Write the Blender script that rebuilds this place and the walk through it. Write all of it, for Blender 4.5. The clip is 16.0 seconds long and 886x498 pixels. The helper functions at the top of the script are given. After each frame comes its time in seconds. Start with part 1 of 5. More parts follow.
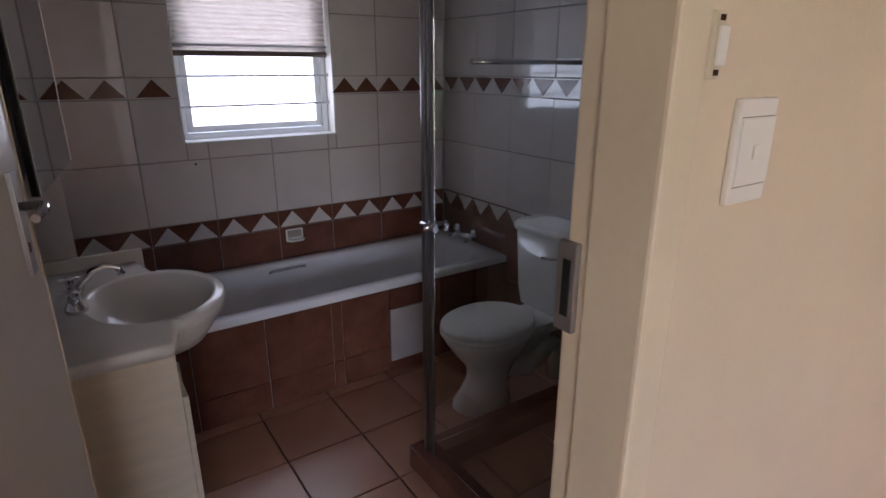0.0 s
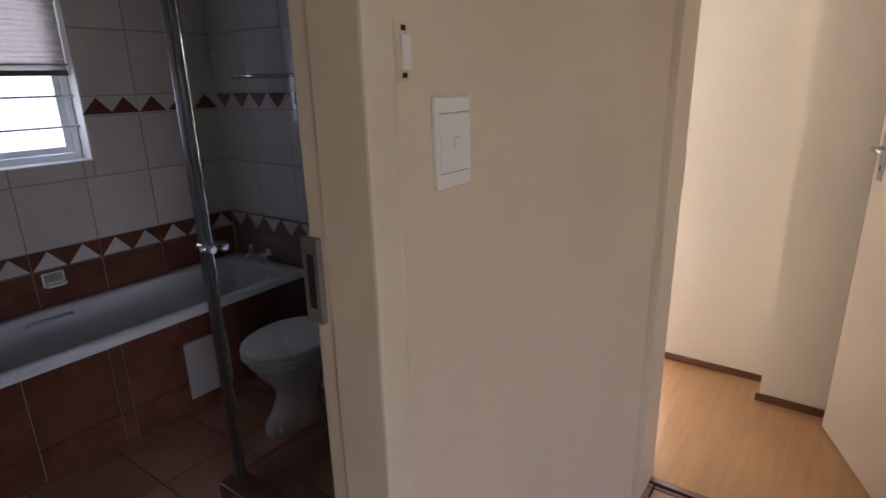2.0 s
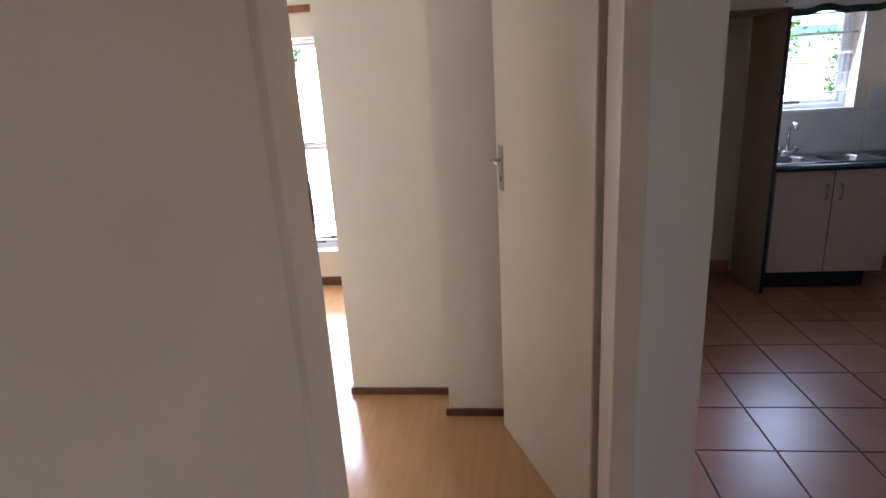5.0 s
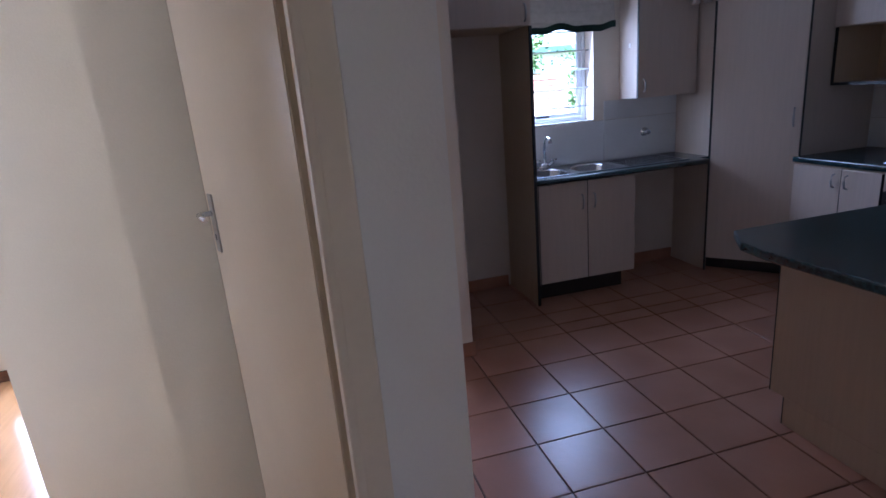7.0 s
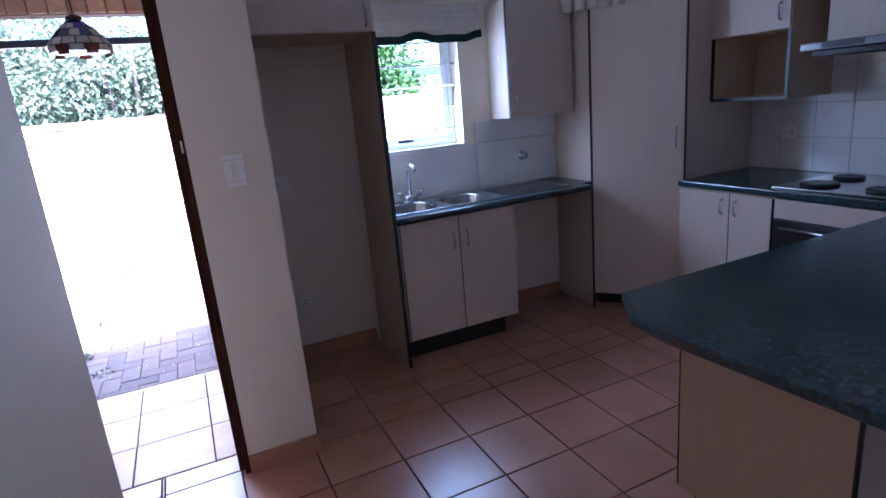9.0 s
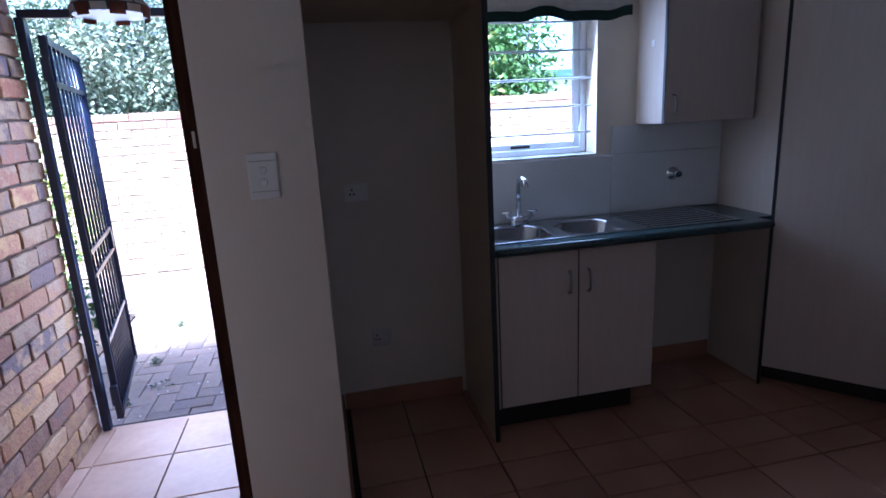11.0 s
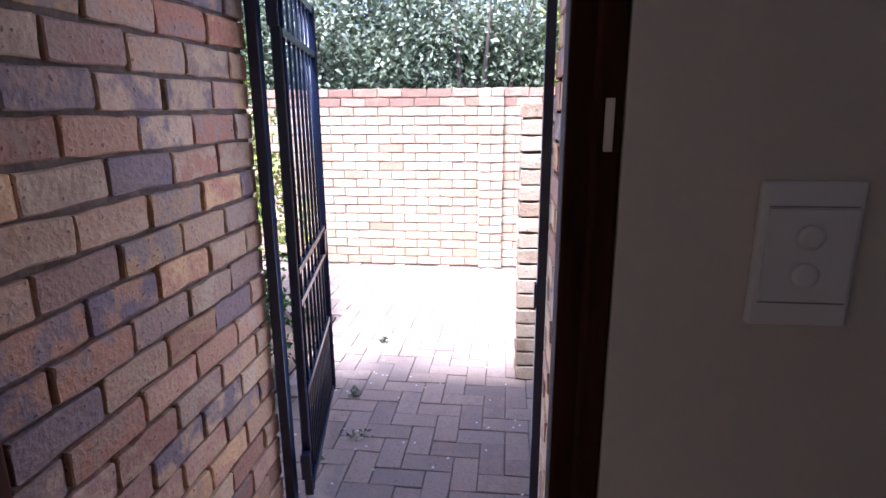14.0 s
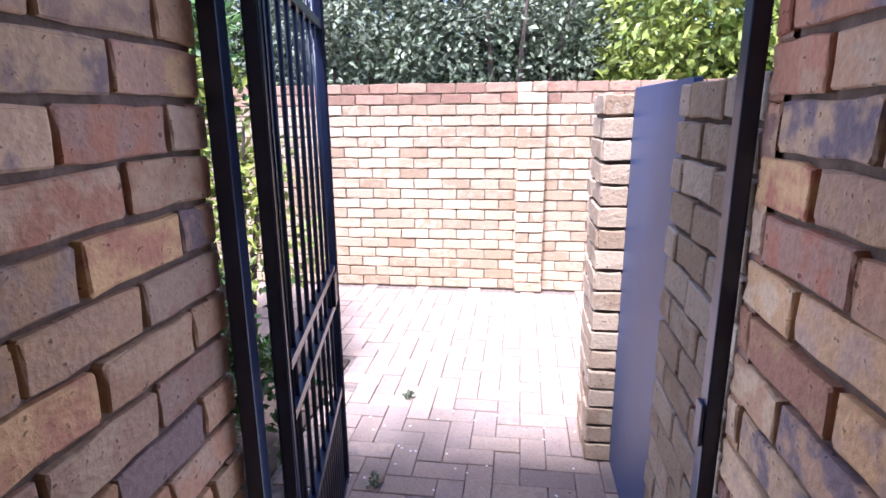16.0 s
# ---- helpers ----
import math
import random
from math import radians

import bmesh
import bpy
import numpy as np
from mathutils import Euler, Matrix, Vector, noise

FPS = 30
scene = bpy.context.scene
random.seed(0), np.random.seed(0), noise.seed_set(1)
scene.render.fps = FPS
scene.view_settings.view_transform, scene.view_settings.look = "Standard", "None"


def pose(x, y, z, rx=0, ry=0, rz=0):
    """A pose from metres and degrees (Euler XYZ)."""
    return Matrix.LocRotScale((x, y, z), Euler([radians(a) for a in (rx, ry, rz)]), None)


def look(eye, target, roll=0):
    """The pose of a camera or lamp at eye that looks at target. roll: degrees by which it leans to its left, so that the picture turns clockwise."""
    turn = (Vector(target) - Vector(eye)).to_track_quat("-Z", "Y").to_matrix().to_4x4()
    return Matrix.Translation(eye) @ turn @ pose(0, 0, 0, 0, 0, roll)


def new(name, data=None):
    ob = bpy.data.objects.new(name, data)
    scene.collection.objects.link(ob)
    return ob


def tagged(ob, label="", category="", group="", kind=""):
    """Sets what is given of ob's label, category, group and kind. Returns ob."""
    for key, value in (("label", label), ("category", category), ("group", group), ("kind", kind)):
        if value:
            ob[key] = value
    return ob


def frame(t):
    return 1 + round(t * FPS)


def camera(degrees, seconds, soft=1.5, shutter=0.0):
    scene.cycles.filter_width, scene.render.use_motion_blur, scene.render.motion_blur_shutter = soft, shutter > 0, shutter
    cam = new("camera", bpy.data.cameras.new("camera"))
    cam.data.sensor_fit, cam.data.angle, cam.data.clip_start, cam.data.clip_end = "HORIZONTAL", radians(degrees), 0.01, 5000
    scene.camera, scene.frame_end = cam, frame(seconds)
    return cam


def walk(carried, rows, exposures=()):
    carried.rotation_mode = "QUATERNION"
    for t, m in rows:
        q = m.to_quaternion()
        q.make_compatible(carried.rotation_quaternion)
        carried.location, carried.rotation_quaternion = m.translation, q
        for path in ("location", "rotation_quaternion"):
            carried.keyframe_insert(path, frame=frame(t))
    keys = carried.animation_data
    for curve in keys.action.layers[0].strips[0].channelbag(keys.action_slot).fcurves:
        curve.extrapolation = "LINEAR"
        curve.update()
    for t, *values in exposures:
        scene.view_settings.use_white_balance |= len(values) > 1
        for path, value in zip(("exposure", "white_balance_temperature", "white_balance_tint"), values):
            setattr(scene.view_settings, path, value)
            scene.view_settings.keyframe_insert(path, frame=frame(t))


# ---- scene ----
cam = camera(76.98, 16.0, soft=1.6)
PATH = [
    (0, -0.130, 1.719, 1.475, -18.14, -0.09, 55.96),
    (0.5, -0.109, 1.714, 1.473, -17.74, 0.17, 50.98),
    (1, -0.081, 1.720, 1.470, -17.41, 0.62, 45.59),
    (1.5, -0.058, 1.732, 1.469, -17.13, 0.95, 40.52),
    (2, -0.032, 1.751, 1.464, -16.94, 1.33, 35.71),
    (2.5, -0.002, 1.792, 1.459, -16.81, 1.68, 30.71),
    (3, 0.022, 1.859, 1.457, -16.66, 2.03, 25.94),
    (3.5, 0.038, 1.939, 1.459, -16.72, 2.22, 21.40),
    (3.7, 0.047, 1.964, 1.458, -16.66, 2.25, 19.39),
    (5.8, 0.146, 2.348, 1.473, -16.21, 4.03, -3.08),
    (6, 0.175, 2.392, 1.469, -16.16, 4.08, -5.18),
    (6.5, 0.237, 2.512, 1.462, -16.38, 3.79, -9.68),
    (7, 0.317, 2.619, 1.475, -15.98, 4.67, -15.45),
    (7.5, 0.399, 2.731, 1.460, -15.52, 5.07, -20.92),
    (8, 0.555, 2.870, 1.434, -14.95, 5.07, -24.44),
    (8.2, 0.604, 2.928, 1.452, -15.06, 5.06, -25.76),
    (10.3, 1.161, 3.575, 1.413, -14.09, 4.26, -20.77),
    (10.5, 1.180, 3.643, 1.407, -14.03, 3.95, -18.16),
    (11, 1.154, 3.835, 1.399, -13.64, 2.95, -12.63),
    (11.5, 1.096, 3.988, 1.382, -13.40, 2.32, -8.97),
    (12, 1.026, 4.170, 1.396, -13.51, 1.70, -5.44),
    (12.5, 0.978, 4.355, 1.403, -13.72, 1.06, -1.18),
    (13, 0.915, 4.547, 1.384, -13.83, 0.79, 2.32),
    (13.5, 0.837, 4.730, 1.385, -14.00, 0.54, 4.97),
    (14, 0.761, 4.926, 1.380, -14.09, 0.35, 6.45),
    (14.5, 0.706, 5.114, 1.383, -14.05, 0.34, 7.43),
    (15, 0.642, 5.295, 1.378, -14.14, 0.38, 7.95),
    (15.5, 0.563, 5.480, 1.374, -14.13, 0.53, 7.88),
    (16, 0.531, 5.651, 1.359, -13.98, 0.52, 7.70),
]
EXPOSURE = [(0, 4.4, 6050, 28), (1, 4.1, 6000, 28), (2, 3.74, 5850, 26), (3.5, 3.5, 5850, 24), (6, 3.2, 5050, 24), (7, 3.25, 4850, 26), (8, 3.92, 4650, 26), (10.3, 3.2, 4650, 22), (11, 2.8, 4600, 21), (12, 2.5, 4800, 24), (13.5, 2.0, 5200, 28), (15, 1.66, 5250, 29), (16, 1.48, 5400, 29)]
walk(cam, [(t, pose(x, y, z, 90 + p, r, w)) for t, x, y, z, p, r, w in PATH], EXPOSURE)

# ---- light ----
world = bpy.data.worlds.new("sky")
scene.world = world
world.use_nodes = True
wn = world.node_tree.nodes
sky = wn.new("ShaderNodeTexSky")
sky.sky_type = "NISHITA"
sky.sun_disc = False
sky.sun_elevation, sky.sun_rotation = radians(62), radians(200)
sky.dust_density = 3.0
wn["Background"].inputs["Strength"].default_value = 0.15
world.node_tree.links.new(sky.outputs[0], wn["Background"].inputs["Color"])
sun = new("sun", bpy.data.lights.new("sun", "SUN"))
sun.data.energy, sun.data.angle, sun.data.color = 3.8, radians(10), (1.0, 0.95, 0.87)
sun.matrix_world = look((-1.2, -4.0, 9.5), (0.0, 0.0, 0.0))


def window_light(name, w, h, watts, m, color=(0.9, 0.95, 1.0)):
    data = bpy.data.lights.new(name, "AREA")
    data.shape, data.size, data.size_y, data.energy, data.color = "RECTANGLE", w, h, watts, color
    lamp = new(name, data)
    lamp.matrix_world = m
    return lamp


window_light("bath_window_light", 0.70, 0.40, 0.01, look((-3.085, 2.575, 1.34), (-2, 2.575, 1.2)), (0.75, 0.88, 1.0))
window_light("kitchen_window_light", 0.66, 0.60, 1.4, look((2.14, 6.485, 1.48), (2.12, 5, 1.15)), (0.78, 0.9, 1.0))
window_light("bedroom_window_light", 1.3, 1.5, 9.6, look((-1.87, 6.355, 1.07), (-1.5, 5, 0.9)), (1.0, 0.97, 0.88))
# added fill lamp for the hall; the window it shines from is unseen
window_light("hall_fill_light", 2.6, 1.9, 2.05, look((4.93, -0.6, 1.25), (2, -0.3, 1.1)), (1.0, 0.88, 0.74))
# fill lamp added in the open porch to strengthen the daylight
window_light("porch_fill_light", 0.62, 1.7, 2.6, look((0.45, 6.64, 1.0), (0.6, 5, 0.8)))

# ---- materials ----


def material(name, base, rough=0.5, metal=0.0, vary=0.12, scale=6.0, bump=0.0, bump_scale=60.0, second=None, random_tint=0.0,
             spec=0.5, stretch=(1, 1, 1), trans=0.0, coat=0.0):
    m = bpy.data.materials.new(name)
    m.use_nodes = True
    n, l = m.node_tree.nodes, m.node_tree.links
    b = n["Principled BSDF"]
    b.inputs["Roughness"].default_value, b.inputs["Metallic"].default_value = rough, metal
    b.inputs["Specular IOR Level"].default_value = spec
    b.inputs["Transmission Weight"].default_value = trans
    b.inputs["Coat Weight"].default_value = coat
    tc = n.new("ShaderNodeTexCoord")
    mp = n.new("ShaderNodeMapping")
    mp.inputs["Scale"].default_value = stretch
    l.new(tc.outputs["Object"], mp.inputs["Vector"])
    if random_tint:
        own, spread = n.new("ShaderNodeObjectInfo"), n.new("ShaderNodeMath")
        spread.operation, spread.inputs[1].default_value = "MULTIPLY", 53.0
        l.new(own.outputs["Random"], spread.inputs[0]), l.new(spread.outputs[0], mp.inputs["Location"])
    big = n.new("ShaderNodeTexNoise")
    big.inputs["Scale"].default_value, big.inputs["Detail"].default_value = scale, 5
    fine = n.new("ShaderNodeTexNoise")
    fine.inputs["Scale"].default_value, fine.inputs["Detail"].default_value = bump_scale, 4
    l.new(mp.outputs[0], big.inputs["Vector"]), l.new(mp.outputs[0], fine.inputs["Vector"])
    mix = n.new("ShaderNodeMix")
    mix.data_type = "RGBA"
    other = second or tuple(c * (1 - 2.2 * vary) for c in base)
    mix.inputs["A"].default_value, mix.inputs["B"].default_value = (*base, 1), (*other, 1)
    ramp = n.new("ShaderNodeMapRange")
    ramp.inputs["From Min"].default_value, ramp.inputs["From Max"].default_value = 0.35, 0.7
    l.new(big.outputs["Fac"], ramp.inputs["Value"]), l.new(ramp.outputs[0], mix.inputs["Factor"])
    tint = n.new("ShaderNodeHueSaturation")
    l.new(mix.outputs["Result"], tint.inputs["Color"])
    grain = n.new("ShaderNodeMapRange")
    grain.inputs["To Min"].default_value, grain.inputs["To Max"].default_value = 1 - vary, 1 + vary
    l.new(fine.outputs["Fac"], grain.inputs["Value"])
    value = grain.outputs[0]
    if random_tint:
        info = n.new("ShaderNodeObjectInfo")
        isl = n.new("ShaderNodeNewGeometry")
        add = n.new("ShaderNodeMath")
        add.operation = "ADD"
        l.new(info.outputs["Random"], add.inputs[0]), l.new(isl.outputs["Random Per Island"], add.inputs[1])
        wrap = n.new("ShaderNodeMath")
        wrap.operation = "FRACT"
        l.new(add.outputs[0], wrap.inputs[0])
        rnd = n.new("ShaderNodeMapRange")
        rnd.inputs["To Min"].default_value, rnd.inputs["To Max"].default_value = 1 - random_tint, 1 + random_tint
        l.new(wrap.outputs[0], rnd.inputs["Value"])
        mul = n.new("ShaderNodeMath")
        mul.operation = "MULTIPLY"
        l.new(value, mul.inputs[0]), l.new(rnd.outputs[0], mul.inputs[1])
        value = mul.outputs[0]
    l.new(value, tint.inputs["Value"])
    l.new(tint.outputs[0], b.inputs["Base Color"])
    if bump:
        bp = n.new("ShaderNodeBump")
        bp.inputs["Strength"].default_value, bp.inputs["Distance"].default_value = bump, 0.004
        l.new(fine.outputs["Fac"], bp.inputs["Height"]), l.new(bp.outputs[0], b.inputs["Normal"])
    return m


def brick_material(name, colours, rough=0.85, vivid=1.0, tint_spread=0.22):
    """Face brick: each one takes its own colour from a ramp, with flashes, dark specks and grain."""
    m = material(name, (0.4, 0.25, 0.17), rough, vary=0.3, scale=17, bump=1.0, bump_scale=75, random_tint=tint_spread, spec=0.25)
    n, l = m.node_tree.nodes, m.node_tree.links
    mix = next(x for x in n if x.bl_idname == "ShaderNodeMix")
    info, isl = n.new("ShaderNodeObjectInfo"), n.new("ShaderNodeNewGeometry")
    add, wrap = n.new("ShaderNodeMath"), n.new("ShaderNodeMath")
    wrap.operation = "FRACT"
    l.new(info.outputs["Random"], add.inputs[0]), l.new(isl.outputs["Random Per Island"], add.inputs[1]), l.new(add.outputs[0], wrap.inputs[0])
    ramp, ramp2 = n.new("ShaderNodeValToRGB"), n.new("ShaderNodeValToRGB")
    mul, frac = n.new("ShaderNodeMath"), n.new("ShaderNodeMath")
    mul.operation, frac.operation = "MULTIPLY", "FRACT"
    mul.inputs[1].default_value = 7.31
    l.new(wrap.outputs[0], mul.inputs[0]), l.new(mul.outputs[0], frac.inputs[0])
    l.new(wrap.outputs[0], ramp.inputs[0]), l.new(frac.outputs[0], ramp2.inputs[0])
    for r, cs in ((ramp, colours), (ramp2, colours[::-1])):
        while len(r.color_ramp.elements) < len(cs):
            r.color_ramp.elements.new(0.5)
        for k, c in enumerate(cs):
            r.color_ramp.elements[k].position, r.color_ramp.elements[k].color = k / (len(cs) - 1), (*c, 1)
    l.new(ramp.outputs[0], mix.inputs["A"]), l.new(ramp2.outputs[0], mix.inputs["B"])
    # dark pits
    tint = next(x for x in n if x.bl_idname == "ShaderNodeHueSaturation")
    rng = next(x for x in n if x.bl_idname == "ShaderNodeMapRange" and abs(x.inputs["From Min"].default_value - 0.35) < 1e-4)
    rng.inputs["From Min"].default_value, rng.inputs["From Max"].default_value = 0.46, 0.6
    tc = next(x for x in n if x.bl_idname == "ShaderNodeTexCoord")
    pits = n.new("ShaderNodeTexNoise")
    pits.inputs["Scale"].default_value, pits.inputs["Detail"].default_value = 75, 2
    cut = n.new("ShaderNodeMapRange")
    cut.inputs["From Min"].default_value, cut.inputs["From Max"].default_value = 0.66, 0.72
    cut.inputs["To Min"].default_value, cut.inputs["To Max"].default_value = 1.0, 0.35
    l.new(next(x for x in n if x.bl_idname == "ShaderNodeMapping").outputs[0], pits.inputs["Vector"]), l.new(pits.outputs["Fac"], cut.inputs["Value"])
    dark = n.new("ShaderNodeMix")
    dark.data_type, dark.blend_type = "RGBA", "MULTIPLY"
    dark.inputs["Factor"].default_value = 1.0
    tint.inputs["Saturation"].default_value = vivid
    l.new(tint.outputs[0], dark.inputs["A"]), l.new(cut.outputs[0], dark.inputs["B"])
    l.new(dark.outputs["Result"], n["Principled BSDF"].inputs["Base Color"])
    return m


def glass_material(name, tint=(1, 1, 1), rough=0.0):
    m = bpy.data.materials.new(name)
    m.use_nodes = True
    b = m.node_tree.nodes["Principled BSDF"]
    b.inputs["Base Color"].default_value = (*tint, 1)
    b.inputs["Roughness"].default_value, b.inputs["Transmission Weight"].default_value, b.inputs["IOR"].default_value = rough, 1.0, 1.45
    return m


def glow_material(name, color, strength):
    m = bpy.data.materials.new(name)
    m.use_nodes = True
    n = m.node_tree.nodes
    e = n.new("ShaderNodeEmission")
    e.inputs["Color"].default_value, e.inputs["Strength"].default_value = (*color, 1), strength
    m.node_tree.links.new(e.outputs[0], n["Material Output"].inputs["Surface"])
    return m


PLASTER = material("cream_wall_paint", (0.74, 0.62, 0.47), 0.55, vary=0.03, scale=2.5, bump=0.12, bump_scale=140)
WHITE_PLASTER = material("white_wall_paint", (0.78, 0.76, 0.71), 0.6, vary=0.03, scale=2.5, bump=0.12, bump_scale=140)
CREAM_PLASTER = material("pale_cream_bedroom_paint", (0.80, 0.74, 0.585), 0.6, vary=0.03, scale=2.5, bump=0.12, bump_scale=140)
CEILING = material("white_ceiling_paint", (0.8, 0.79, 0.76), 0.8, vary=0.03, scale=2)
COLUMN_PLASTER = material("off_white_column_paint", (0.76, 0.68, 0.57), 0.6, vary=0.03, scale=2.5, bump=0.12, bump_scale=140)
DOOR_PAINT = material("cream_door_enamel", (0.74, 0.66, 0.52), 0.35, vary=0.03, scale=3, bump=0.06, bump_scale=90)
FRAME_PAINT = material("cream_steel_frame_enamel", (0.73, 0.63, 0.48), 0.35, vary=0.04, scale=5, bump=0.08, bump_scale=70)
BATH_TILE = material("white_glazed_wall_tile", (0.66, 0.60, 0.58), 0.05, vary=0.05, scale=3, random_tint=0.05, bump=0.02, bump_scale=9, spec=0.9)
TERRA_WALL = material("terracotta_glazed_wall_tile", (0.165, 0.062, 0.038), 0.2, vary=0.16, scale=7, random_tint=0.06, bump=0.1, bump_scale=50)
GROUT = material("grey_brown_grout", (0.36, 0.31, 0.28), 0.9, vary=0.1, scale=20)
FLOOR_TILE = material("terracotta_floor_tile", (0.46, 0.235, 0.15), 0.31, spec=0.85, vary=0.13, scale=3.5, bump=0.25, bump_scale=14, second=(0.36, 0.165, 0.095), random_tint=0.07)
FLOOR_GROUT = material("dark_floor_grout", (0.075, 0.055, 0.045), 0.9, vary=0.2, scale=30)
LANDING_TILE = material("pale_porch_tile", (0.55, 0.37, 0.27), 0.5, vary=0.12, scale=4, second=(0.45, 0.29, 0.2), random_tint=0.06, bump=0.15, bump_scale=30)
LAMINATE = material("honey_laminate_board", (0.57, 0.325, 0.145), 0.16, spec=0.8, vary=0.06, scale=3, bump=0.03, bump_scale=30, stretch=(14, 1, 1), random_tint=0.02)
SKIRT_WOOD = material("brown_wood_skirting", (0.17, 0.075, 0.035), 0.45, vary=0.2, scale=9, stretch=(1, 1, 8))
DARK_WOOD = material("dark_stained_door_frame", (0.065, 0.026, 0.015), 0.85, vary=0.25, scale=6, stretch=(6, 6, 1), bump=0.2, bump_scale=40, spec=0.08)
ORANGE_WOOD = material("varnished_meranti_door", (0.32, 0.12, 0.04), 0.35, vary=0.2, scale=5, stretch=(8, 8, 1), bump=0.1, bump_scale=40)
CERAMIC = material("white_ceramic", (0.80, 0.79, 0.76), 0.1, vary=0.015, scale=3)
ACRYLIC = material("white_acrylic_tub", (0.74, 0.74, 0.76), 0.14, vary=0.02, scale=3)
VANITY_TOP = material("cream_cultured_marble", (0.80, 0.76, 0.70), 0.2, vary=0.02, scale=4)
VANITY_BOARD = material("cream_melamine", (0.72, 0.62, 0.46), 0.45, vary=0.04, scale=6, stretch=(1, 1, 6))
CHROME = material("chrome", (0.72, 0.73, 0.75), 0.12, metal=1.0, vary=0.03)
STEEL = material("brushed_steel", (0.46, 0.47, 0.49), 0.2, metal=1.0, vary=0.08, stretch=(1, 30, 1))
HOOD_STEEL = material("grey_extractor_steel", (0.22, 0.22, 0.24), 0.35, metal=0.9, vary=0.08)
POST_METAL = material("dull_anodised_aluminium", (0.36, 0.36, 0.37), 0.3, metal=1.0, vary=0.05)
STRIKE_METAL = material("worn_strike_steel", (0.40, 0.385, 0.37), 0.45, metal=0.85, vary=0.1)
SATIN = material("satin_aluminium", (0.5, 0.5, 0.5), 0.35, metal=1.0, vary=0.05)
CAB_BOARD = material("pale_oak_melamine", (0.60, 0.505, 0.42), 0.5, vary=0.025, scale=4, stretch=(14, 14, 1), bump=0.05, bump_scale=60)
CAB_SIDE = material("beige_oak_melamine_side", (0.54, 0.42, 0.29), 0.5, vary=0.03, scale=4, stretch=(14, 14, 1))
EDGE_DARK = material("dark_green_edge_strip", (0.02, 0.026, 0.03), 0.4, vary=0.1)
COUNTER = material("dark_green_speckled_worktop", (0.03, 0.075, 0.085), 0.22, spec=0.7, vary=0.45, scale=60, second=(0.012, 0.02, 0.022), bump_scale=220, bump=0.05)
SPLASH = material("white_gloss_splash_tile", (0.74, 0.74, 0.73), 0.12, vary=0.03, scale=4, random_tint=0.02)
PALE_GROUT = material("pale_grout", (0.5, 0.49, 0.47), 0.9, vary=0.08, scale=30)
KICK = material("black_kickboard", (0.02, 0.018, 0.016), 0.5)
WIN_FRAME = material("white_window_enamel", (0.78, 0.80, 0.82), 0.35, vary=0.03)
BAR_PAINT = material("white_burglar_bar", (0.55, 0.57, 0.6), 0.4, vary=0.05)
PLASTIC = material("white_plastic", (0.82, 0.80, 0.76), 0.3, vary=0.01)
BLACK = material("black_plastic", (0.015, 0.015, 0.016), 0.4)
BLIND = material("pleated_blind_fabric", (0.70, 0.66, 0.62), 0.9, vary=0.05, scale=20)
# thin cloth lets some of the daylight behind it through
blind_nodes = BLIND.node_tree.nodes
through_cloth, cloth_mix = blind_nodes.new("ShaderNodeBsdfTranslucent"), blind_nodes.new("ShaderNodeMixShader")
through_cloth.inputs["Color"].default_value = (0.62, 0.58, 0.55, 1)
cloth_mix.inputs["Fac"].default_value = 0.3
BLIND.node_tree.links.new(blind_nodes["Principled BSDF"].outputs[0], cloth_mix.inputs[1])
BLIND.node_tree.links.new(through_cloth.outputs[0], cloth_mix.inputs[2])
BLIND.node_tree.links.new(cloth_mix.outputs[0], blind_nodes["Material Output"].inputs["Surface"])
CLOTH = material("cream_roman_blind_cloth", (0.62, 0.58, 0.52), 0.95, vary=0.05, scale=25)
GREEN_CLOTH = material("dark_green_cloth", (0.006, 0.03, 0.022), 0.9, vary=0.2, scale=25)
MIRROR = material("mirror_silver", (0.60, 0.66, 0.69), 0.03, metal=1.0, vary=0.01)
GLASS = glass_material("clear_glass")
SHOWER_GLASS = glass_material("grey_tinted_shower_glass", (0.93, 0.975, 0.98))
# emissive pane: its own glow stands in for daylight through frosted glass
FROSTED = glow_material("frosted_glow_glass", (0.88, 0.95, 1.0), 0.22)
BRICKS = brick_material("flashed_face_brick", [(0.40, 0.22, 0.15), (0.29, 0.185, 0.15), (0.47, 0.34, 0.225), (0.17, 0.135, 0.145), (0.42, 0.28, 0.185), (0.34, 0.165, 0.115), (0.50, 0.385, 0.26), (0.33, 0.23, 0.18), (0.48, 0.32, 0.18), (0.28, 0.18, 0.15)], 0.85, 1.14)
# yard bricks: paler and more even in colour than the porch bricks
FAR_BRICKS = brick_material("pale_yard_brick", [(0.50, 0.38, 0.25), (0.46, 0.33, 0.21), (0.58, 0.47, 0.33), (0.52, 0.40, 0.27), (0.60, 0.49, 0.35), (0.54, 0.42, 0.29)], tint_spread=0.12)
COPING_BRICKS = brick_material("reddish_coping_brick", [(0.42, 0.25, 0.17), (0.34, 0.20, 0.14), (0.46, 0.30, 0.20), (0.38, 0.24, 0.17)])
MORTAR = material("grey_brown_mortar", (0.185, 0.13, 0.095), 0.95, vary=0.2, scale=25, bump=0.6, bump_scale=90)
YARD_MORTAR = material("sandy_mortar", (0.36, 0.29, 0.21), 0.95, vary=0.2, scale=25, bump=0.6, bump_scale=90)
PAVER = brick_material("clay_paver", [(0.37, 0.29, 0.23), (0.33, 0.265, 0.225), (0.41, 0.32, 0.25), (0.35, 0.28, 0.235), (0.39, 0.295, 0.23)], tint_spread=0.10)
